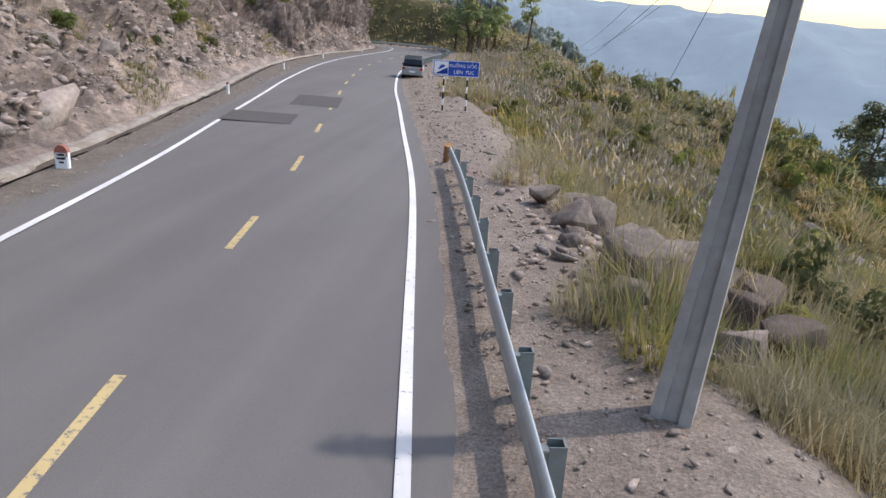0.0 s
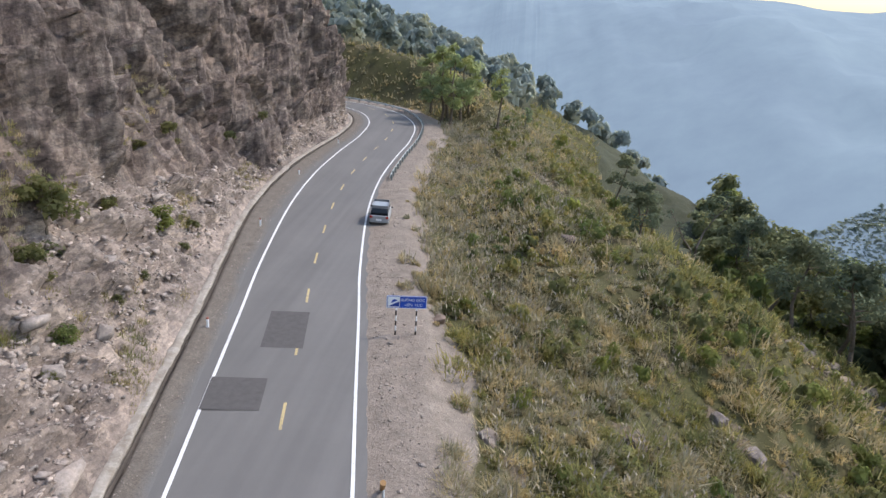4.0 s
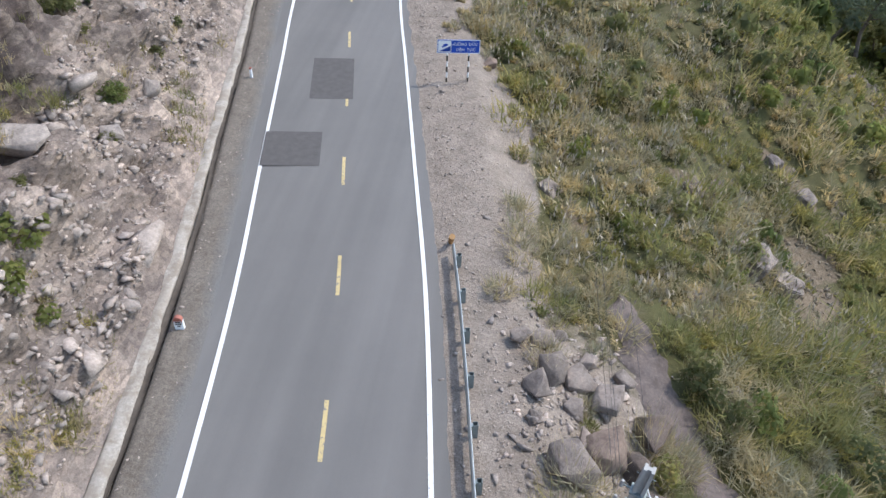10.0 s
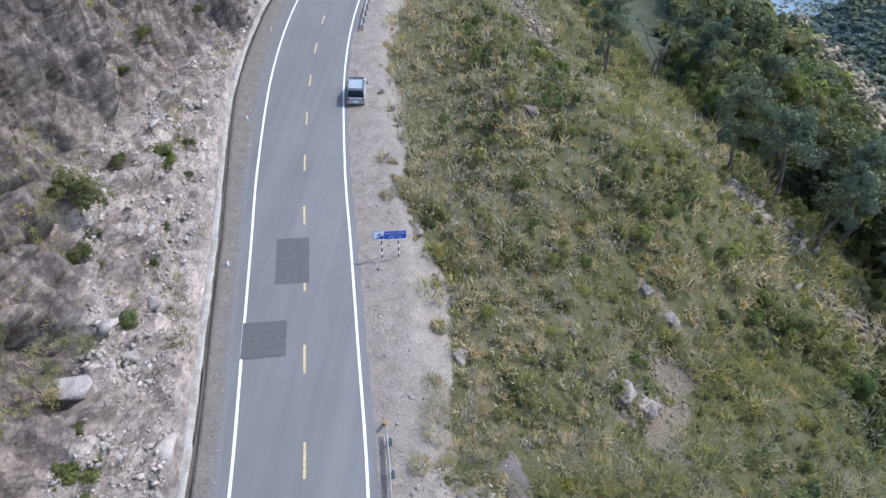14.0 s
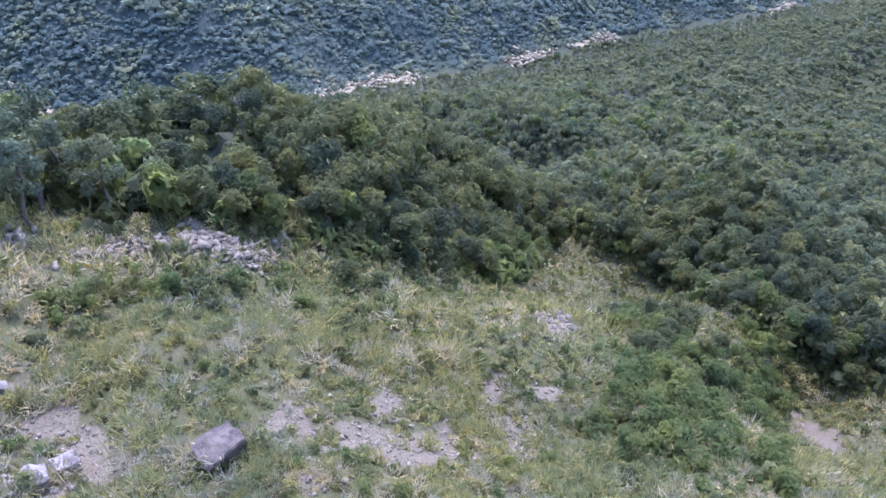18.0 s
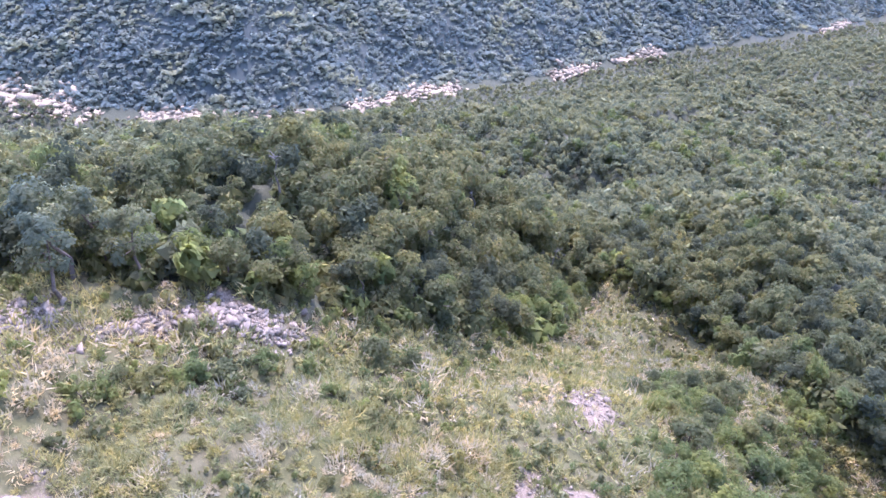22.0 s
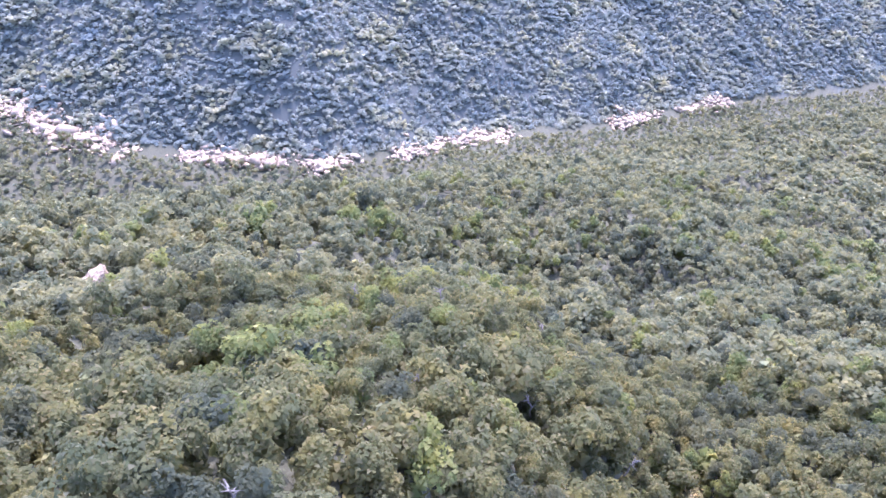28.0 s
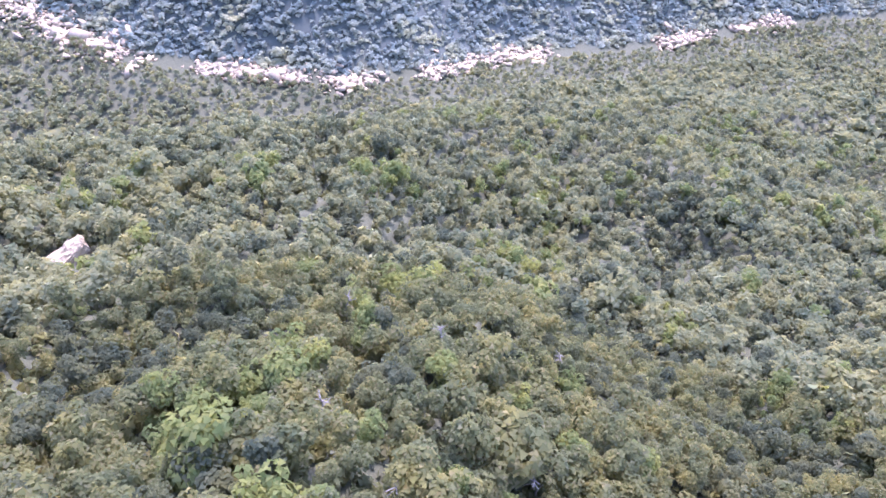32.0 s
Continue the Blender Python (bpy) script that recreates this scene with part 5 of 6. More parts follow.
def make_shoulder():
    """Dusty strip between the asphalt and the ditch, on a fine grid."""
    ss = np.arange(s_of(-14), ALONG[-1] - 10, 0.3)
    yy = np.interp(ss, ALONG, LINE[:, 1])
    t = np.linspace(0, 1, 13)
    S, T = np.meshgrid(ss, t)
    U = 4.15 + T * (ditch_at(yy)[None] - 0.1 - 4.15)
    x, y, z = road_at(S.ravel(), -U.ravel())
    h = -0.06 + 0.07 * smooth(0.05, 0.25, T) + 0.05 * fbm(x.reshape(S.shape) * 1.7, y.reshape(S.shape) * 1.7, 401, 4) * smooth(0.1, 0.4, T) - 0.12 * smooth(0.9, 1.0, T)
    n = len(ss)
    i = (np.arange(n - 1)[None] + n * np.arange(len(t) - 1)[:, None]).ravel()
    ob = mesh_object("shoulder", np.stack([x, y, z + h.ravel()], -1), np.stack([i, i + n, i + n + 1, i + 1], -1), SHOULDER, None, True)
    at = ob.data.attributes.new("outward", "FLOAT", "POINT")
    at.data.foreach_set("value", T.ravel().astype(np.float32))
    return tagged(ob, "dusty gravel shoulder strewn with dead leaves beside the ditch", "shoulder", kind="structure")


make_shoulder()
tagged(edge_strip("ditch", DITCH, ((-0.13, -0.02), (-0.06, -0.1), (0.06, -0.12), (0.12, -0.03)), 0.06, 411), "narrow dark earth ditch beside the kerb", "ditch", kind="structure")
tagged(edge_strip("ditch_wall", KERB, ((0.1, -0.35), (0.12, -0.01), (0.2, 0.03), (0.4, 0.045), (0.56, 0.03), (0.64, 0.01), (0.74, -0.2)), 0.13, 421), "weathered concrete edge of the roadside ditch", "kerb", kind="structure")


# ---------------- guardrails ----------------
def guardrail(y0, y1, u, label, s0=None, s1=None):
    s0, s1 = (s_of(y0) if s0 is None else s0), (s_of(y1) if s1 is None else s1)
    x, y, z = road_at(s0, u)
    root = new("guardrail")
    tagged(root, label, "guardrail")
    ss = np.arange(s0, s1, 0.5)
    prof_u = (-0.02, -0.05, -0.10, -0.05, -0.02, -0.05, -0.10, -0.05, -0.02, 0.0, 0.0)
    prof_h = (0.42, 0.44, 0.49, 0.54, 0.57, 0.60, 0.65, 0.70, 0.73, 0.73, 0.42)
    grid_strip([u + q for q in prof_u], ss, prof_h, "beam", STEEL, root)
    k = s0 + 0.3
    while k < s1:
        px, py, pz = road_at(k, u + 0.16)
        qx, qy, _ = road_at(k + 0.3, u + 0.16)
        m = pose(px, py, pz, 0, 0, math.degrees(math.atan2(qy - py, qx - px)) - 90)
        bm = bmesh.new()
        box(bm, 0.06, -0.05, 0.28, 0.02, 0.16, 1.0, 0, m)
        box(bm, -0.02, -0.125, 0.28, 0.16, 0.012, 1.0, 0, m)
        box(bm, -0.02, 0.03, 0.28, 0.16, 0.012, 1.0, 0, m)
        part("post", bm, STEEL_DARK, root)
        bm = bmesh.new()
        box(bm, -0.13, -0.04, 0.57, 0.09, 0.14, 0.3, 0.01, m)
        part("spacer_block", bm, STEEL_DARK, root)
        k += 2.0
    return root


rail = guardrail(-15, 19.9, 4.98, "galvanised steel guardrail on dark posts beside the verge")
ex, ey, ez = road_at(s_of(20.1), 4.93)
bm = bmesh.new()
rod(bm, (ex, ey, ez + 0.72), (ex - 0.1, ey + 0.45, ez - 0.05), 0.13, 0.1, 12)
part("bent_end_piece", bm, plain("rusted_orange", (0.34, 0.2, 0.09), 0.7, 0.2, 0.25, 6), rail, "bent rusty end of the rail")
guardrail(0, 0, 4.9, "far guardrail following the outside of the bend", s_of(74), ALONG[-1] - 20)


# ---------------- road sign ----------------
def text_mesh(body, size):
    c = bpy.data.curves.new("letters", "FONT")
    c.body, c.size, c.align_x, c.align_y, c.extrude = body, size, "CENTER", "CENTER", 0.002
    tmp = new("letters", c)
    dg = bpy.context.evaluated_depsgraph_get()
    me = bpy.data.meshes.new_from_object(tmp.evaluated_get(dg))
    bpy.data.objects.remove(tmp)
    return me


def road_sign():
    m = pose(-1.66, 35.9, land1(-1.66, 35.9), 0, 0, 8.5)
    root = tagged(new("road_sign"), "blue steep-descent warning sign on two banded posts", "road sign")
    root.matrix_world = m
    W, H, Z = 2.45, 0.82, 1.75
    for px in (-0.62, 0.62):
        for k in range(6):
            bm = bmesh.new()
            rod(bm, (px, 0.04, 0.34 * k - 0.1), (px, 0.04, 0.34 * (k + 1) - 0.1), 0.045, None, 12)
            part("post_band", bm, BLACK if k % 2 == 0 else SIGN_WHITE, root)
    bm = bmesh.new()
    box(bm, 0, 0, Z + H / 2, W, 0.03, H, 0.01)
    part("board", bm, SIGN_BLUE, root)
    bm = bmesh.new()
    for cx, cz, lx, lz in ((0, Z + 0.025, W, 0.03), (0, Z + H - 0.025, W, 0.03), (-W / 2 + 0.02, Z + H / 2, 0.03, H), (W / 2 - 0.02, Z + H / 2, 0.03, H)):
        box(bm, cx, -0.02, cz, lx, 0.012, lz)
    part("border", bm, SIGN_WHITE, root)
    bm = bmesh.new()
    box(bm, -0.78, -0.02, Z + H / 2, 0.74, 0.012, 0.68, 0.003)
    panel = part("symbol_panel", bm, SIGN_WHITE, root)
    bm = bmesh.new()
    vs = [bm.verts.new(p) for p in ((-1.12, -0.03, Z + 0.12), (-0.44, -0.03, Z + 0.12), (-0.44, -0.03, Z + 0.46))]
    bm.faces.new(vs)
    bmesh.ops.solidify(bm, geom=bm.faces[:], thickness=0.004)
    t = pose(-0.76, -0.034, Z + 0.44, 0, -26, 0)
    box(bm, 0, 0, 0.02, 0.36, 0.008, 0.09, 0, t)
    box(bm, 0.03, 0, 0.09, 0.2, 0.008, 0.08, 0, t)
    part("slope_symbol", bm, SIGN_BLUE, panel)
    for body, dx, dz in (("XUỐNG", 0.05, 0.55), ("DỐC", 0.83, 0.55), ("LIÊN", 0.12, 0.23), ("TỤC", 0.72, 0.23)):
        ob = new("lettering", text_mesh(body, 0.235))
        ob.data.materials.append(SIGN_WHITE)
        ob.parent = root
        ob.matrix_local = pose(dx, -0.024, Z + dz, 90, 0, 0)


road_sign()


# ---------------- parked car ----------------
def loft(bm, rings):
    """Skin of rings with equal numbers of points, ends closed."""
    vs = [[bm.verts.new(p) for p in r] for r in rings]
    for a, b in zip(vs, vs[1:]):
        for i in range(len(a)):
            j = (i + 1) % len(a)
            bm.faces.new((a[i], a[j], b[j], b[i]))
    bm.faces.new(vs[0][::-1])
    bm.faces.new(vs[-1])


def car():
    paint = plain("silver_paint", (0.3, 0.315, 0.33), 0.36, 0.2, 0.05, 3)
    glass = plain("car_glass", (0.02, 0.024, 0.03), 0.08, 0, 0.05, 2)
    lamp = plain("tail_lamp", (0.35, 0.03, 0.02), 0.3, 0, 0.05, 3)
    trim_ = plain("car_trim", (0.04, 0.04, 0.045), 0.6, 0, 0.1, 5)
    x0, y0, z0 = road_at(s_of(59.0), 5.0)
    root = tagged(new("parked_car"), "grey hatchback car parked on the gravel verge", "car")
    root.matrix_world = pose(float(x0), float(y0), float(z0) - 0.02, 0, 2, 5.5)
    W, L = 0.9, 2.2

    def ring(yy, half, lo, hi, r=0.14):
        return [(-half, yy, lo), (-half * 0.98, yy, lo + 0.25), (-half, yy, (lo + hi) / 2), (-half * 0.97, yy, hi - r), (-half * 0.86, yy, hi),
                (half * 0.86, yy, hi), (half * 0.97, yy, hi - r), (half, yy, (lo + hi) / 2), (half * 0.98, yy, lo + 0.25), (half, yy, lo)]

    bm = bmesh.new()
    loft(bm, [ring(-L, 0.8, 0.42, 0.95), ring(-L + 0.06, 0.88, 0.32, 1.0), ring(-L + 0.4, W, 0.28, 1.02), ring(0.4, W, 0.28, 1.0),
              ring(1.1, W, 0.28, 0.98), ring(1.9, 0.87, 0.3, 0.84), ring(L - 0.05, 0.8, 0.34, 0.72), ring(L, 0.7, 0.4, 0.64)])
    part("body", bm, paint, root, smooth_faces=False)
    bm = bmesh.new()
    loft(bm, [ring(-L + 0.12, 0.8, 0.98, 1.02, 0.01), ring(-L + 0.38, 0.74, 0.98, 1.6, 0.08), ring(-L + 0.7, 0.73, 0.98, 1.68, 0.08), ring(0.0, 0.72, 0.98, 1.68, 0.08),
              ring(0.5, 0.72, 0.98, 1.58, 0.08), ring(1.2, 0.78, 0.96, 1.02, 0.01)])
    part("cabin_glass", bm, glass, root)
    bm = bmesh.new()
    loft(bm, [ring(-L + 0.36, 0.745, 1.6, 1.645, 0.02), ring(-L + 0.7, 0.745, 1.66, 1.71, 0.02), ring(0.0, 0.735, 1.66, 1.71, 0.02), ring(0.45, 0.72, 1.58, 1.63, 0.02)])
    part("roof", bm, paint, root)
    for sx_ in (-1, 1):
        for yy in (-L + 0.55, -0.55, 0.35):
            bm = bmesh.new()
            box(bm, sx_ * 0.765, yy, 1.32, 0.03, 0.1, 0.66)
            part("pillar", bm, paint, root)
    bm = bmesh.new()
    box(bm, 0, -L - 0.02, 0.5, 1.62, 0.1, 0.26, 0.04)
    part("rear_bumper", bm, paint, root)
    bm = bmesh.new()
    box(bm, 0, -L - 0.075, 0.62, 0.5, 0.012, 0.14)
    part("number_plate", bm, SIGN_WHITE, root)
    for sx_ in (-1, 1):
        bm = bmesh.new()
        box(bm, sx_ * 0.72, -L + 0.02, 0.86, 0.26, 0.12, 0.2, 0.03)
        part("tail_lamp", bm, lamp, root)
        bm = bmesh.new()
        box(bm, sx_ * 0.66, L - 0.08, 0.68, 0.3, 0.14, 0.14, 0.03)
        part("headlight", bm, SIGN_WHITE, root)
        bm = bmesh.new()
        box(bm, sx_ * 0.99, 0.75, 1.06, 0.2, 0.09, 0.14, 0.03)
        part("wing_mirror", bm, trim_, root)
        for yy in (-1.35, 1.35):
            bm = bmesh.new()
            rod(bm, (sx_ * 0.7, yy, 0.32), (sx_ * 0.9, yy, 0.32), 0.32, None, 24)
            wheel = part("wheel", bm, BLACK, root)
            bm = bmesh.new()
            rod(bm, (sx_ * 0.895, yy, 0.32), (sx_ * 0.91, yy, 0.32), 0.2, None, 16)
            part("rim", bm, STEEL, wheel)


car()


# ---------------- utility pole and wires ----------------
def utility_pole():
    base, top = Vector((3.87, 5.67, -3.4)), Vector((4.77, 6.48, 3.81))
    root = tagged(new("utility_pole"), "leaning grey concrete utility pole with a recessed channel", "utility pole")
    ax = (top - base).normalized()
    side_ = Vector((0.93, -0.36, 0)).normalized()
    away = ax.cross(side_).normalized()
    side_ = away.cross(ax)
    turn = Matrix.Translation(base) @ Matrix((side_, away, ax)).transposed().to_4x4()
    Lp = (top - base).length

    def section(t, w, d, g):
        return [turn @ Vector(p) for p in ((-w, -d, t), (-g, -d, t), (-g, -d + 0.05, t), (g, -d + 0.05, t), (g, -d, t), (w, -d, t), (w, d, t), (g, d, t), (g, d - 0.05, t), (-g, d - 0.05, t), (-g, d, t), (-w, d, t))]

    bm = bmesh.new()
    loft(bm, [section(-0.5, 0.25, 0.19, 0.1), section(Lp * 0.5, 0.18, 0.145, 0.07), section(Lp, 0.115, 0.1, 0.045)])
    part("shaft", bm, POLE_CONCRETE, root)
    steel = STEEL_DARK
    for h in (Lp - 0.75, Lp - 1.25):
        bm = bmesh.new()
        box(bm, 0, 0, h, 0.34, 0.3, 0.05, 0, turn)
        part("clamp_band", bm, steel, root)
        for side in (-1, 1):
            bm = bmesh.new()
            rod(bm, turn @ Vector((side * 0.15, 0, h)), turn @ Vector((side * 0.38, 0, h)), 0.02)
            br = part("bracket", bm, steel, root)
            bm = bmesh.new()
            rod(bm, turn @ Vector((side * 0.36, 0, h - 0.06)), turn @ Vector((side * 0.36, 0, h + 0.1)), 0.05, 0.035)
            part("insulator", bm, POLE_CONCRETE, br)
    bm = bmesh.new()
    for side in (-1, 1):
        rod(bm, turn @ Vector((side * 0.13, 0, Lp - 0.25)), turn @ Vector((side * 0.2, 0, Lp - 0.25)), 0.012)
    part("step_bolts", bm, steel, root)
    return turn, Lp


pole_turn, pole_len = utility_pole()


def wire(a, b, sag, r=0.012):
    a, b = Vector(a), Vector(b)
    c = bpy.data.curves.new("wire", "CURVE")
    c.dimensions, c.bevel_depth, c.bevel_resolution = "3D", r, 1
    sp = c.splines.new("POLY")
    n = 24
    sp.points.add(n)
    for i in range(n + 1):
        t = i / n
        p = a.lerp(b, t) - Vector((0, 0, sag * 4 * t * (1 - t)))
        sp.points[i].co = (*p, 1)
    ob = new("wire", c)
    c.materials.append(WIRE)
    return tagged(ob, "thin black overhead cable slung from the pole", "cable", "overhead cables")


def on_pole(side, h):
    return pole_turn @ Vector((side * 0.36, 0, pole_len - h))


for side, h, far in ((-1, 0.75, (7.12, 116.53, 0.89)), (1, 0.75, (8.55, 117.62, 0.88)), (-1, 1.25, (6.77, 115.35, -1.04))):
    wire(on_pole(side, h), far, 2.2, 0.006)
wire(on_pole(-1, 1.0), (7.26, 39.42, -8.01), 0.1, 0.005)


def twisted_stay(a, b):
    """A pale cable wound in a loose coil, run down from the pole."""
    a, b = Vector(a), Vector(b)
    ax = (b - a).normalized()
    u, v = ax.orthogonal().normalized(), ax.cross(ax.orthogonal()).normalized()
    c = bpy.data.curves.new("stay", "CURVE")
    c.dimensions, c.bevel_depth, c.bevel_resolution = "3D", 0.009, 1
    n = 260
    sp = c.splines.new("POLY")
    sp.points.add(n)
    for i in range(n + 1):
        t = i / n
        w = 0.03 * math.sin(math.pi * t) ** 0.5
        p = a.lerp(b, t) - Vector((0, 0, 0.05 * 4 * t * (1 - t))) + w * (u * math.cos(i * 0.7) + v * math.sin(i * 0.7))
        sp.points[i].co = (*p, 1)
    c.materials.append(SIGN_WHITE)
    return tagged(new("stay_cable", c), "pale twisted cable slung down from the pole", "cable", "overhead cables")


twisted_stay(pole_turn @ Vector((0.1, 0, pole_len - 0.5)), (9.96, -9.46, land1(9.96, -9.46)))


# ---------------- marker stones ----------------
def marker(y, u, kind):
    x, y, z = (float(q) for q in road_at(s_of(y), u))
    if kind == "stone":
        root = tagged(new("kilometre_stone"), "white kilometre stone with a red rounded top", "milestone")
        root.matrix_world = pose(x, y, z - 0.05, 0, 0, 8) @ Matrix.Diagonal((0.85, 0.85, 1.0, 1))
        bm = bmesh.new()
        box(bm, 0, 0, 0.25, 0.4, 0.2, 0.5, 0.03)
        part("body", bm, SIGN_WHITE, root)
        bm = bmesh.new()
        rod(bm, (0, -0.1, 0.47), (0, 0.1, 0.47), 0.195, None, 20)
        part("cap", bm, RED, root)
        for k, w in enumerate((0.2, 0.26, 0.14)):
            bm = bmesh.new()
            box(bm, 0, -0.103, 0.42 - 0.1 * k, w, 0.006, 0.05)
            part("writing_bar", bm, BLACK, root)
    else:
        root = tagged(new("marker_post"), "short white roadside marker post with a red band", "marker post", "marker posts")
        root.matrix_world = pose(x, y, z - 0.05, 0, 0, 0)
        bm = bmesh.new()
        box(bm, 0, 0, 0.3, 0.13, 0.13, 0.6, 0.015)
        part("body", bm, SIGN_WHITE, root)
        bm = bmesh.new()
        box(bm, 0, 0, 0.62, 0.134, 0.134, 0.12, 0.015)
        part("band", bm, RED, root)


marker(15.6, -5.35, "stone")
for y in (34.9, 54.5, 73.0, 92.0):
    marker(y, -5.25, "post")


# ---------------- trees and bushes of their own ----------------
def limb_mesh(bm, a, b, r1, r2, seg=7):
    rod(bm, a, b, r1, r2, seg)


def tree(name, label, category, height, spread, leaf, n_cards, size, seed, lean=(0, 0), open_=0.5, lobes=9, group="", bark=None):
    """A tapered trunk with limbs, and a crown of leaf clumps round the limb ends. Stands at the origin."""
    r = np.random.default_rng(seed)
    root = tagged(new(name), label, category, group)
    bm = bmesh.new()
    pts = [Vector((0, 0, -0.8))]
    for k in range(1, 6):
        t = k / 5
        pts.append(Vector((lean[0] * t * t * height + r.normal(0, 0.02) * height, lean[1] * t * t * height + r.normal(0, 0.02) * height, t * height * 0.8)))
    r0 = 0.018 * height + 0.03
    for k in range(5):
        limb_mesh(bm, pts[k], pts[k + 1], r0 * (1 - k * 0.17), r0 * (1 - (k + 1) * 0.17))
    ends = [pts[-1]]
    for _ in range(lobes):
        t = r.uniform(open_, 1.0)
        i = min(4, int(t * 5))
        p = pts[i].lerp(pts[i + 1], t * 5 - i)
        a = r.uniform(0, 2 * math.pi)
        reach = spread * r.uniform(0.45, 0.95) * (1.15 - 0.6 * t)
        e = p + Vector((math.cos(a) * reach, math.sin(a) * reach, r.uniform(0.1, 0.45) * reach))
        limb_mesh(bm, p, e, r0 * 0.35, r0 * 0.1, 5)
        ends.append(e)
    part("trunk", bm, bark or BARK, root)
    c = np.array([tuple(e) for e in ends])
    n_cards, size = int(n_cards * 1.7), size * 0.8
    which = r.integers(0, len(c), n_cards)
    d = r.normal(size=(n_cards, 3))
    d /= np.linalg.norm(d, axis=1)[:, None]
    d[:, 2] *= 0.65
    rad = spread * r.uniform(0.28, 0.5, len(c))
    p = c[which] + d * (rad[which] * r.uniform(0.5, 1.05, n_cards))[:, None]
    v = cards(p, size, out=0.6 * d + np.array([0, 0, 0.3])).reshape(-1, 3)
    crown_ = mesh_object("crown", v, np.arange(len(v)).reshape(-1, 3), leaf)
    crown_.parent = root
    return root


def place(proto, spots, sink=0.0):
    for n, (x, y, k) in enumerate(spots):
        m = pose(x, y, land1(x, y) - sink, 0, 0, (n * 137) % 360)
        ob = copy_thing(proto, m) if n else proto
        ob.matrix_basis = m
        ob.scale = (k, k, k)


# feathery trees at the bend and behind the far guardrail
place(tree("roadside_tree", "light green feathery tree beside the bend", "tree", 11.0, 2.4, LEAF_BRIGHT, 1100, 0.15, 11, open_=0.2, lobes=14, group="trees at the bend"),
      ((-5.6, 116.39, 1.3), (-4.02, 119.56, 1.2), (-7.64, 120.28, 1.4), (-6.8, 124.37, 1.4), (-3.14, 123.75, 1.1), (-10.36, 127.14, 1.2)))
place(tree("slender_tree", "slender pale green tree with a thin open crown", "tree", 11, 2.2, LEAF_BRIGHT, 520, 0.15, 12, open_=0.55, lobes=10), ((2.42, 110, 1.05), (6.89, 111.22, 0.5)))
# dark open-crowned trees below the grass slope
place(tree("slope_tree", "dark open-crowned tree rising from below the grassy slope", "tree", 12, 3.0, LEAF_SLOPE, 900, 0.17, 13, (0.12, 0.05), 0.5, 11, "trees below the slope"),
      ((32.74, 64.2, 1.0), (38.13, 60.24, 1.1), (42.43, 56.38, 1.05), (45.39, 58.41, 1.2), (40.84, 66.28, 1.15), (49.77, 53.53, 1.0), (51.51, 58.56, 1.1), (36.24, 74.25, 1.1), (21.65, 86.06, 0.85), (23.84, 92.12, 1.0), (22.63, 110.3, 0.9), (27.18, 104.22, 0.7), (40.95, 98.3, 1.1), (45.59, 90.28, 1.15), (39.02, 96.28, 0.9)))
place(tree("bare_tree", "nearly bare leaning tree with two tall stems", "tree", 11, 1.7, LEAF_SLOPE, 60, 0.14, 14, (0.3, 0.1), 0.6, 5), ((32.21, 96.78, 1.2), (31.38, 95.17, 1.0)))

# dead trees standing pale among the crowns of the forest
SNAG_BARK = plain("dead_bark", (0.17, 0.155, 0.13), 0.9, 0, 0.2, 5)
place(tree("dead_tree", "pale dead tree with bare branching limbs", "tree", 11.5, 2.6, LEAF_DARK, 16, 0.12, 41, (0.1, 0.05), 0.45, 11, "dead trees in the forest", SNAG_BARK),
      ((118, 70, 1.1), (128, 40, 1.0), (104, 80, 1.1), (142, 64, 1.0), (88, 34, 0.9), (150, 92, 1.1), (112, 52, 1.05), (136, 22, 1.0), (76, 52, 0.9), (160, 48, 1.1), (122, 96, 1.1)))

# forest edge, tree by tree
fx, fy = jittered(44, 150, -45, 80, 5.2)
keep = (forest_mask(fx, fy) > 0.6) & ((forest_mask(fx - 9, fy - 3) < 0.5) | (forest_mask(fx - 5, fy + 7) < 0.5))
fx, fy = fx[keep][:150], fy[keep][:150]
protos = [tree("forest_tree", "rounded dark green tree at the edge of the forest", "tree", 8.5, 2.7, LEAF, 620, 0.2, 21, (0, 0), 0.35, 10, "trees along the forest edge"),
          tree("forest_tree", "bright green leafy tree at the edge of the forest", "tree", 7.5, 2.5, LEAF_LIGHT, 560, 0.2, 22, (0.05, 0), 0.3, 10, "trees along the forest edge"),
          tree("forest_tree", "tall dark tree at the edge of the forest", "tree", 10.5, 2.6, LEAF_DARK, 620, 0.2, 23, (0, 0.05), 0.4, 11, "trees along the forest edge")]
for k, proto in enumerate(protos):
    idx = np.where(np.arange(len(fx)) % 5 % 3 == k)[0]
    place(proto, [(float(fx[i]), float(fy[i]), float(rng.uniform(0.75, 1.2))) for i in idx], 0.3)

place(tree("meadow_tree", "leafy tree standing among the bushes of the meadow", "tree", 6.0, 2.3, LEAF, 700, 0.18, 24, (0, 0), 0.2, 12, "trees in the meadow"),
      ((84, -8, 0.9), (88, -11, 1.1), (80, -14, 1.0), (86, -16, 1.1), (77, -19, 1.0), (91, -6, 0.8), (74, -13, 0.9), (82, -3, 0.7), (70, -20, 0.9), (79, -9, 0.9), (93, -12, 0.9), (90, -18, 1.1), (82, -22, 1.1), (55, 26.4, 0.95), (57.5, 23.2, 0.7), (66, -12, 0.7), (72, -8, 0.7), (96, -16, 1.0)), 0.3)

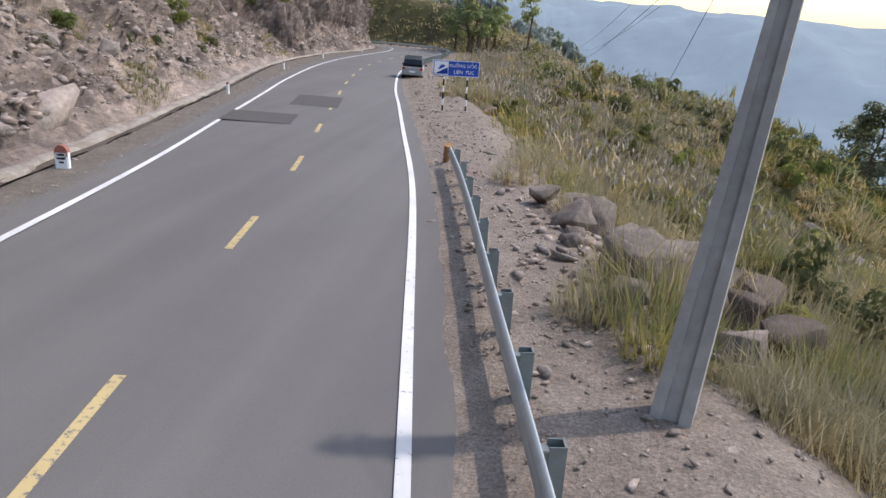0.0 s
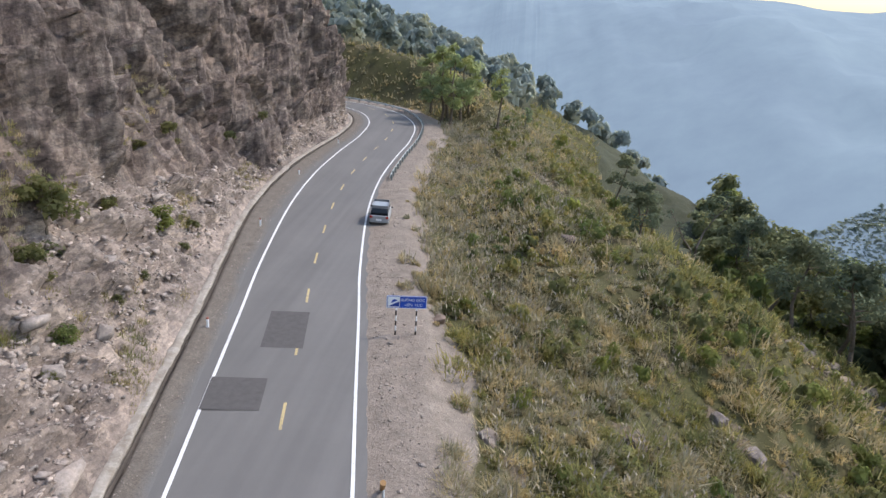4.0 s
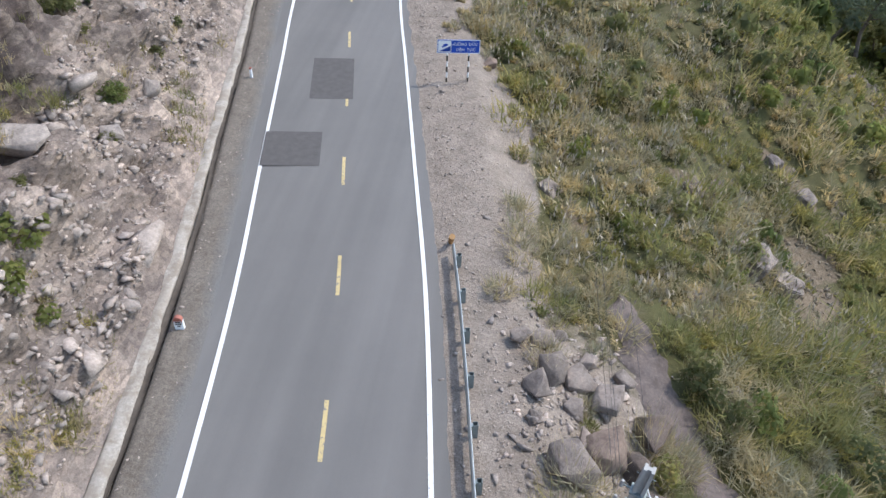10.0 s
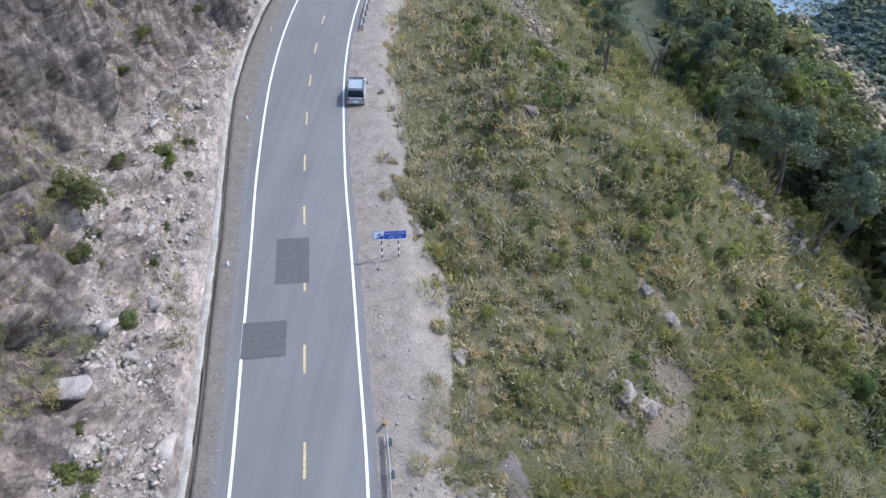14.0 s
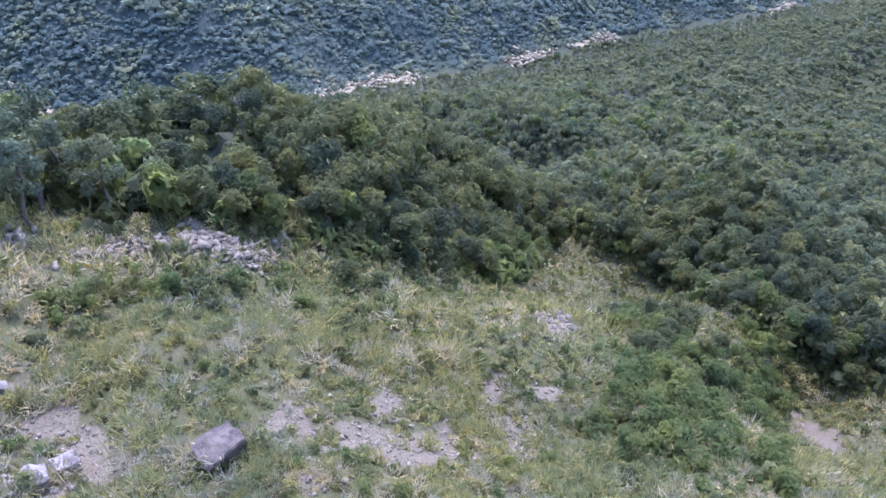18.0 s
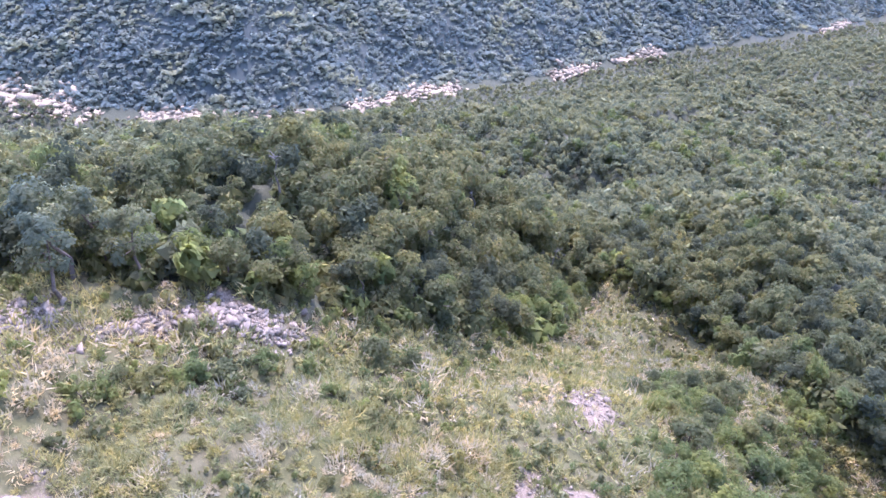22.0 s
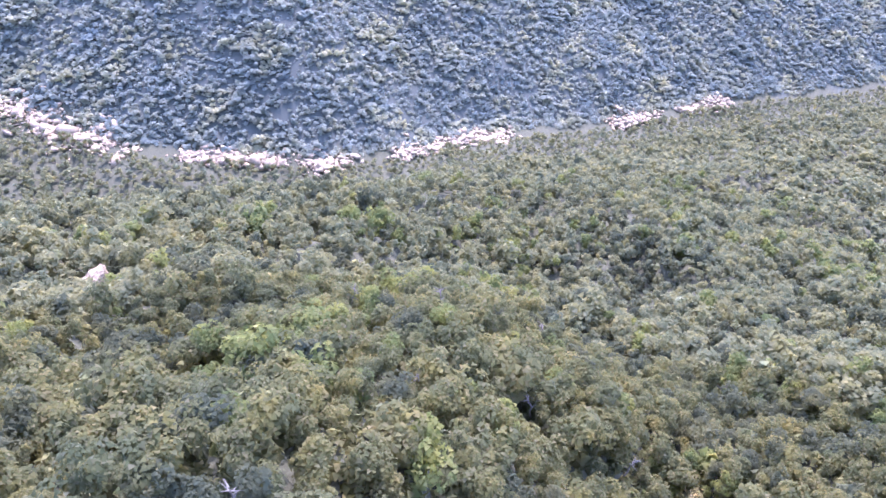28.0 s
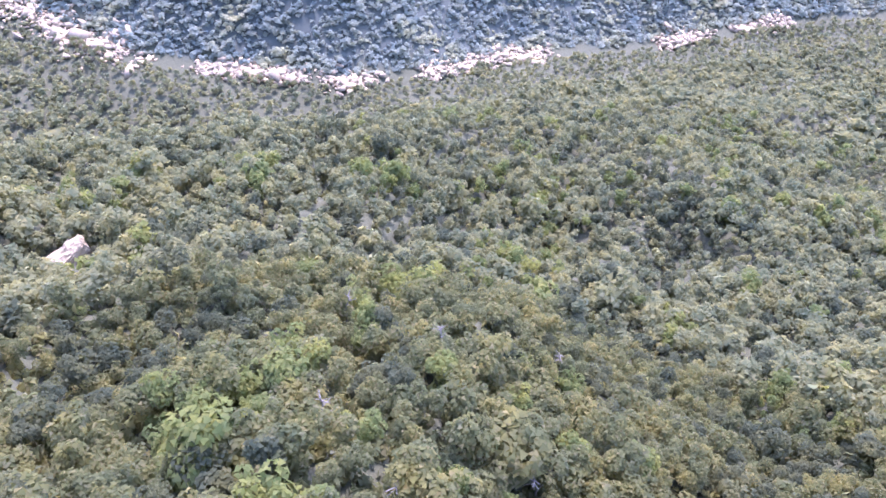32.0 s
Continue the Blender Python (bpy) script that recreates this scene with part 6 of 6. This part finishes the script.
# bushes
bx, by = jittered(38, 96, -34, -4, 4.4)
mass = (forest_mask(bx, by) < 0.6) & (bare_ground(bx, by) < 0.4) & (by > -22 - 0.35 * (bx - 40)) & (by < -6 + 0.04 * (bx - 40)) & (fbm(bx * 0.09, by * 0.09, 171, 2) > -0.12)
MASS = [(float(a), float(b), float(k)) for a, b, k in zip(bx[mass], by[mass], rng.uniform(0.7, 1.25, int(mass.sum())))]
ROUND_BUSHES = ((55, 26.5, 1.5), (52, 21, 0.9), (48.5, 22, 0.7), (40, 33, 0.8), (42, 36, 1.2), (35, 42, 0.9), (83, -6, 1.5), (80, -12, 1.5), (88, -3, 1.2),
                (76, -18, 1.6), (66, -16, 1.2), (70, 12, 0.8), (58, 12, 0.8), (70, 26, 0.9), (34, 20, 0.6), (27, 40, 0.7), (24, 52, 0.7), (30, 58, 0.8),
                (0.8, 40.84, 0.55), (62, 5, 0.8), (46, -8, 1.0), (43.3, 20.9, 1.4), (36.5, 39.5, 1.2), (41.2, 35.8, 1.2), (67.5, -10.5, 2.0), (39.8, -12, 1.5))
LEAFY_BUSHES = ((58.5, 24, 1.2), (45, 27, 0.8), (62, 19, 0.9), (38, 38, 1.1), (45, 34, 1.1), (48, 31, 1.0), (86, -9, 1.7), (77, -7, 1.2), (72, -13, 1.4),
                (69, -9, 0.9), (60, -4, 0.7), (75, 8, 0.7), (64, 31, 1.1), (50, 14, 0.6), (30, 27, 0.6), (33, 50, 0.9), (20, 47, 0.6), (18, 77, 0.8),
                (1.65, 41.87, 0.6), (36, -2, 0.8), (55, -12, 1.1), (33.5, 41.5, 1.1), (39, 37.5, 1.3), (32, 43, 1.0), (59.3, -18.1, 1.9), (82.9, -29.7, 2.2))
place(tree("bush", "tall leafy bush in the thicket below the meadow", "bush", 4.6, 2.5, LEAF_LIGHT, 800, 0.17, 35, (0, 0), 0.1, 14, "bushes of the thicket"), MASS[::2], 0.3)
place(tree("bush", "green bush in the thicket below the meadow", "bush", 4.2, 2.5, LEAF_LIGHT, 800, 0.17, 36, (0, 0), 0.1, 14, "bushes of the thicket"), MASS[1::2], 0.3)
place(tree("bush", "rounded green bush in the meadow", "bush", 1.9, 1.35, LEAF, 520, 0.12, 31, (0, 0), 0.15, 9, "meadow bushes"), ROUND_BUSHES, 0.2)
place(tree("bush", "leafy bright green bush in the meadow", "bush", 2.1, 1.25, LEAF_LIGHT, 420, 0.12, 32, (0, 0), 0.15, 9, "meadow bushes"), LEAFY_BUSHES, 0.2)


def on_rubble(proto, spots):
    for n, (y, u, k) in enumerate(spots):
        x, yy, z = (float(q) for q in road_at(s_of(y), -u))
        m = pose(x, yy, z + float(bank(u, y)) - 0.1, 0, 0, n * 97)
        ob = copy_thing(proto, m) if n else proto
        ob.matrix_basis = m
        ob.scale = (k, k, k)


on_rubble(tree("shrub", "green shrub growing on the rubble slope", "shrub", 0.95, 0.8, LEAF_LIGHT, 520, 0.065, 33, (0, 0), 0.02, 12, "shrubs on the rubble slope"),
          ((16.5, 10.4, 1.5), (14.2, 10.0, 1.4), (27.1, 10.0, 1.0), (43.8, 10.4, 1.7), (11.5, 12.2, 0.9), (10, 11.0, 0.8), (8, 13, 1.0), (6.5, 12, 1.1), (9, 15.2, 1.0)))
on_rubble(tree("shrub", "dull green shrub growing among the rubble", "shrub", 1.0, 0.85, LEAF, 520, 0.07, 34, (0, 0), 0.02, 12, "shrubs on the rubble slope"),
          ((34.5, 13.5, 2.2), (30.5, 12.6, 1.15), (19, 10.9, 0.6), (41, 12.5, 0.9), (48, 9.2, 0.7), (57, 13.2, 1.1), (24.5, 9.6, 0.5), (37, 9.4, 0.55), (44, 8.8, 0.6), (16.5, 13.4, 0.9), (67, 11, 0.9), (33, 9.6, 0.5), (51, 13.5, 0.9), (22, 14, 0.8), (77, 10.5, 0.9)))
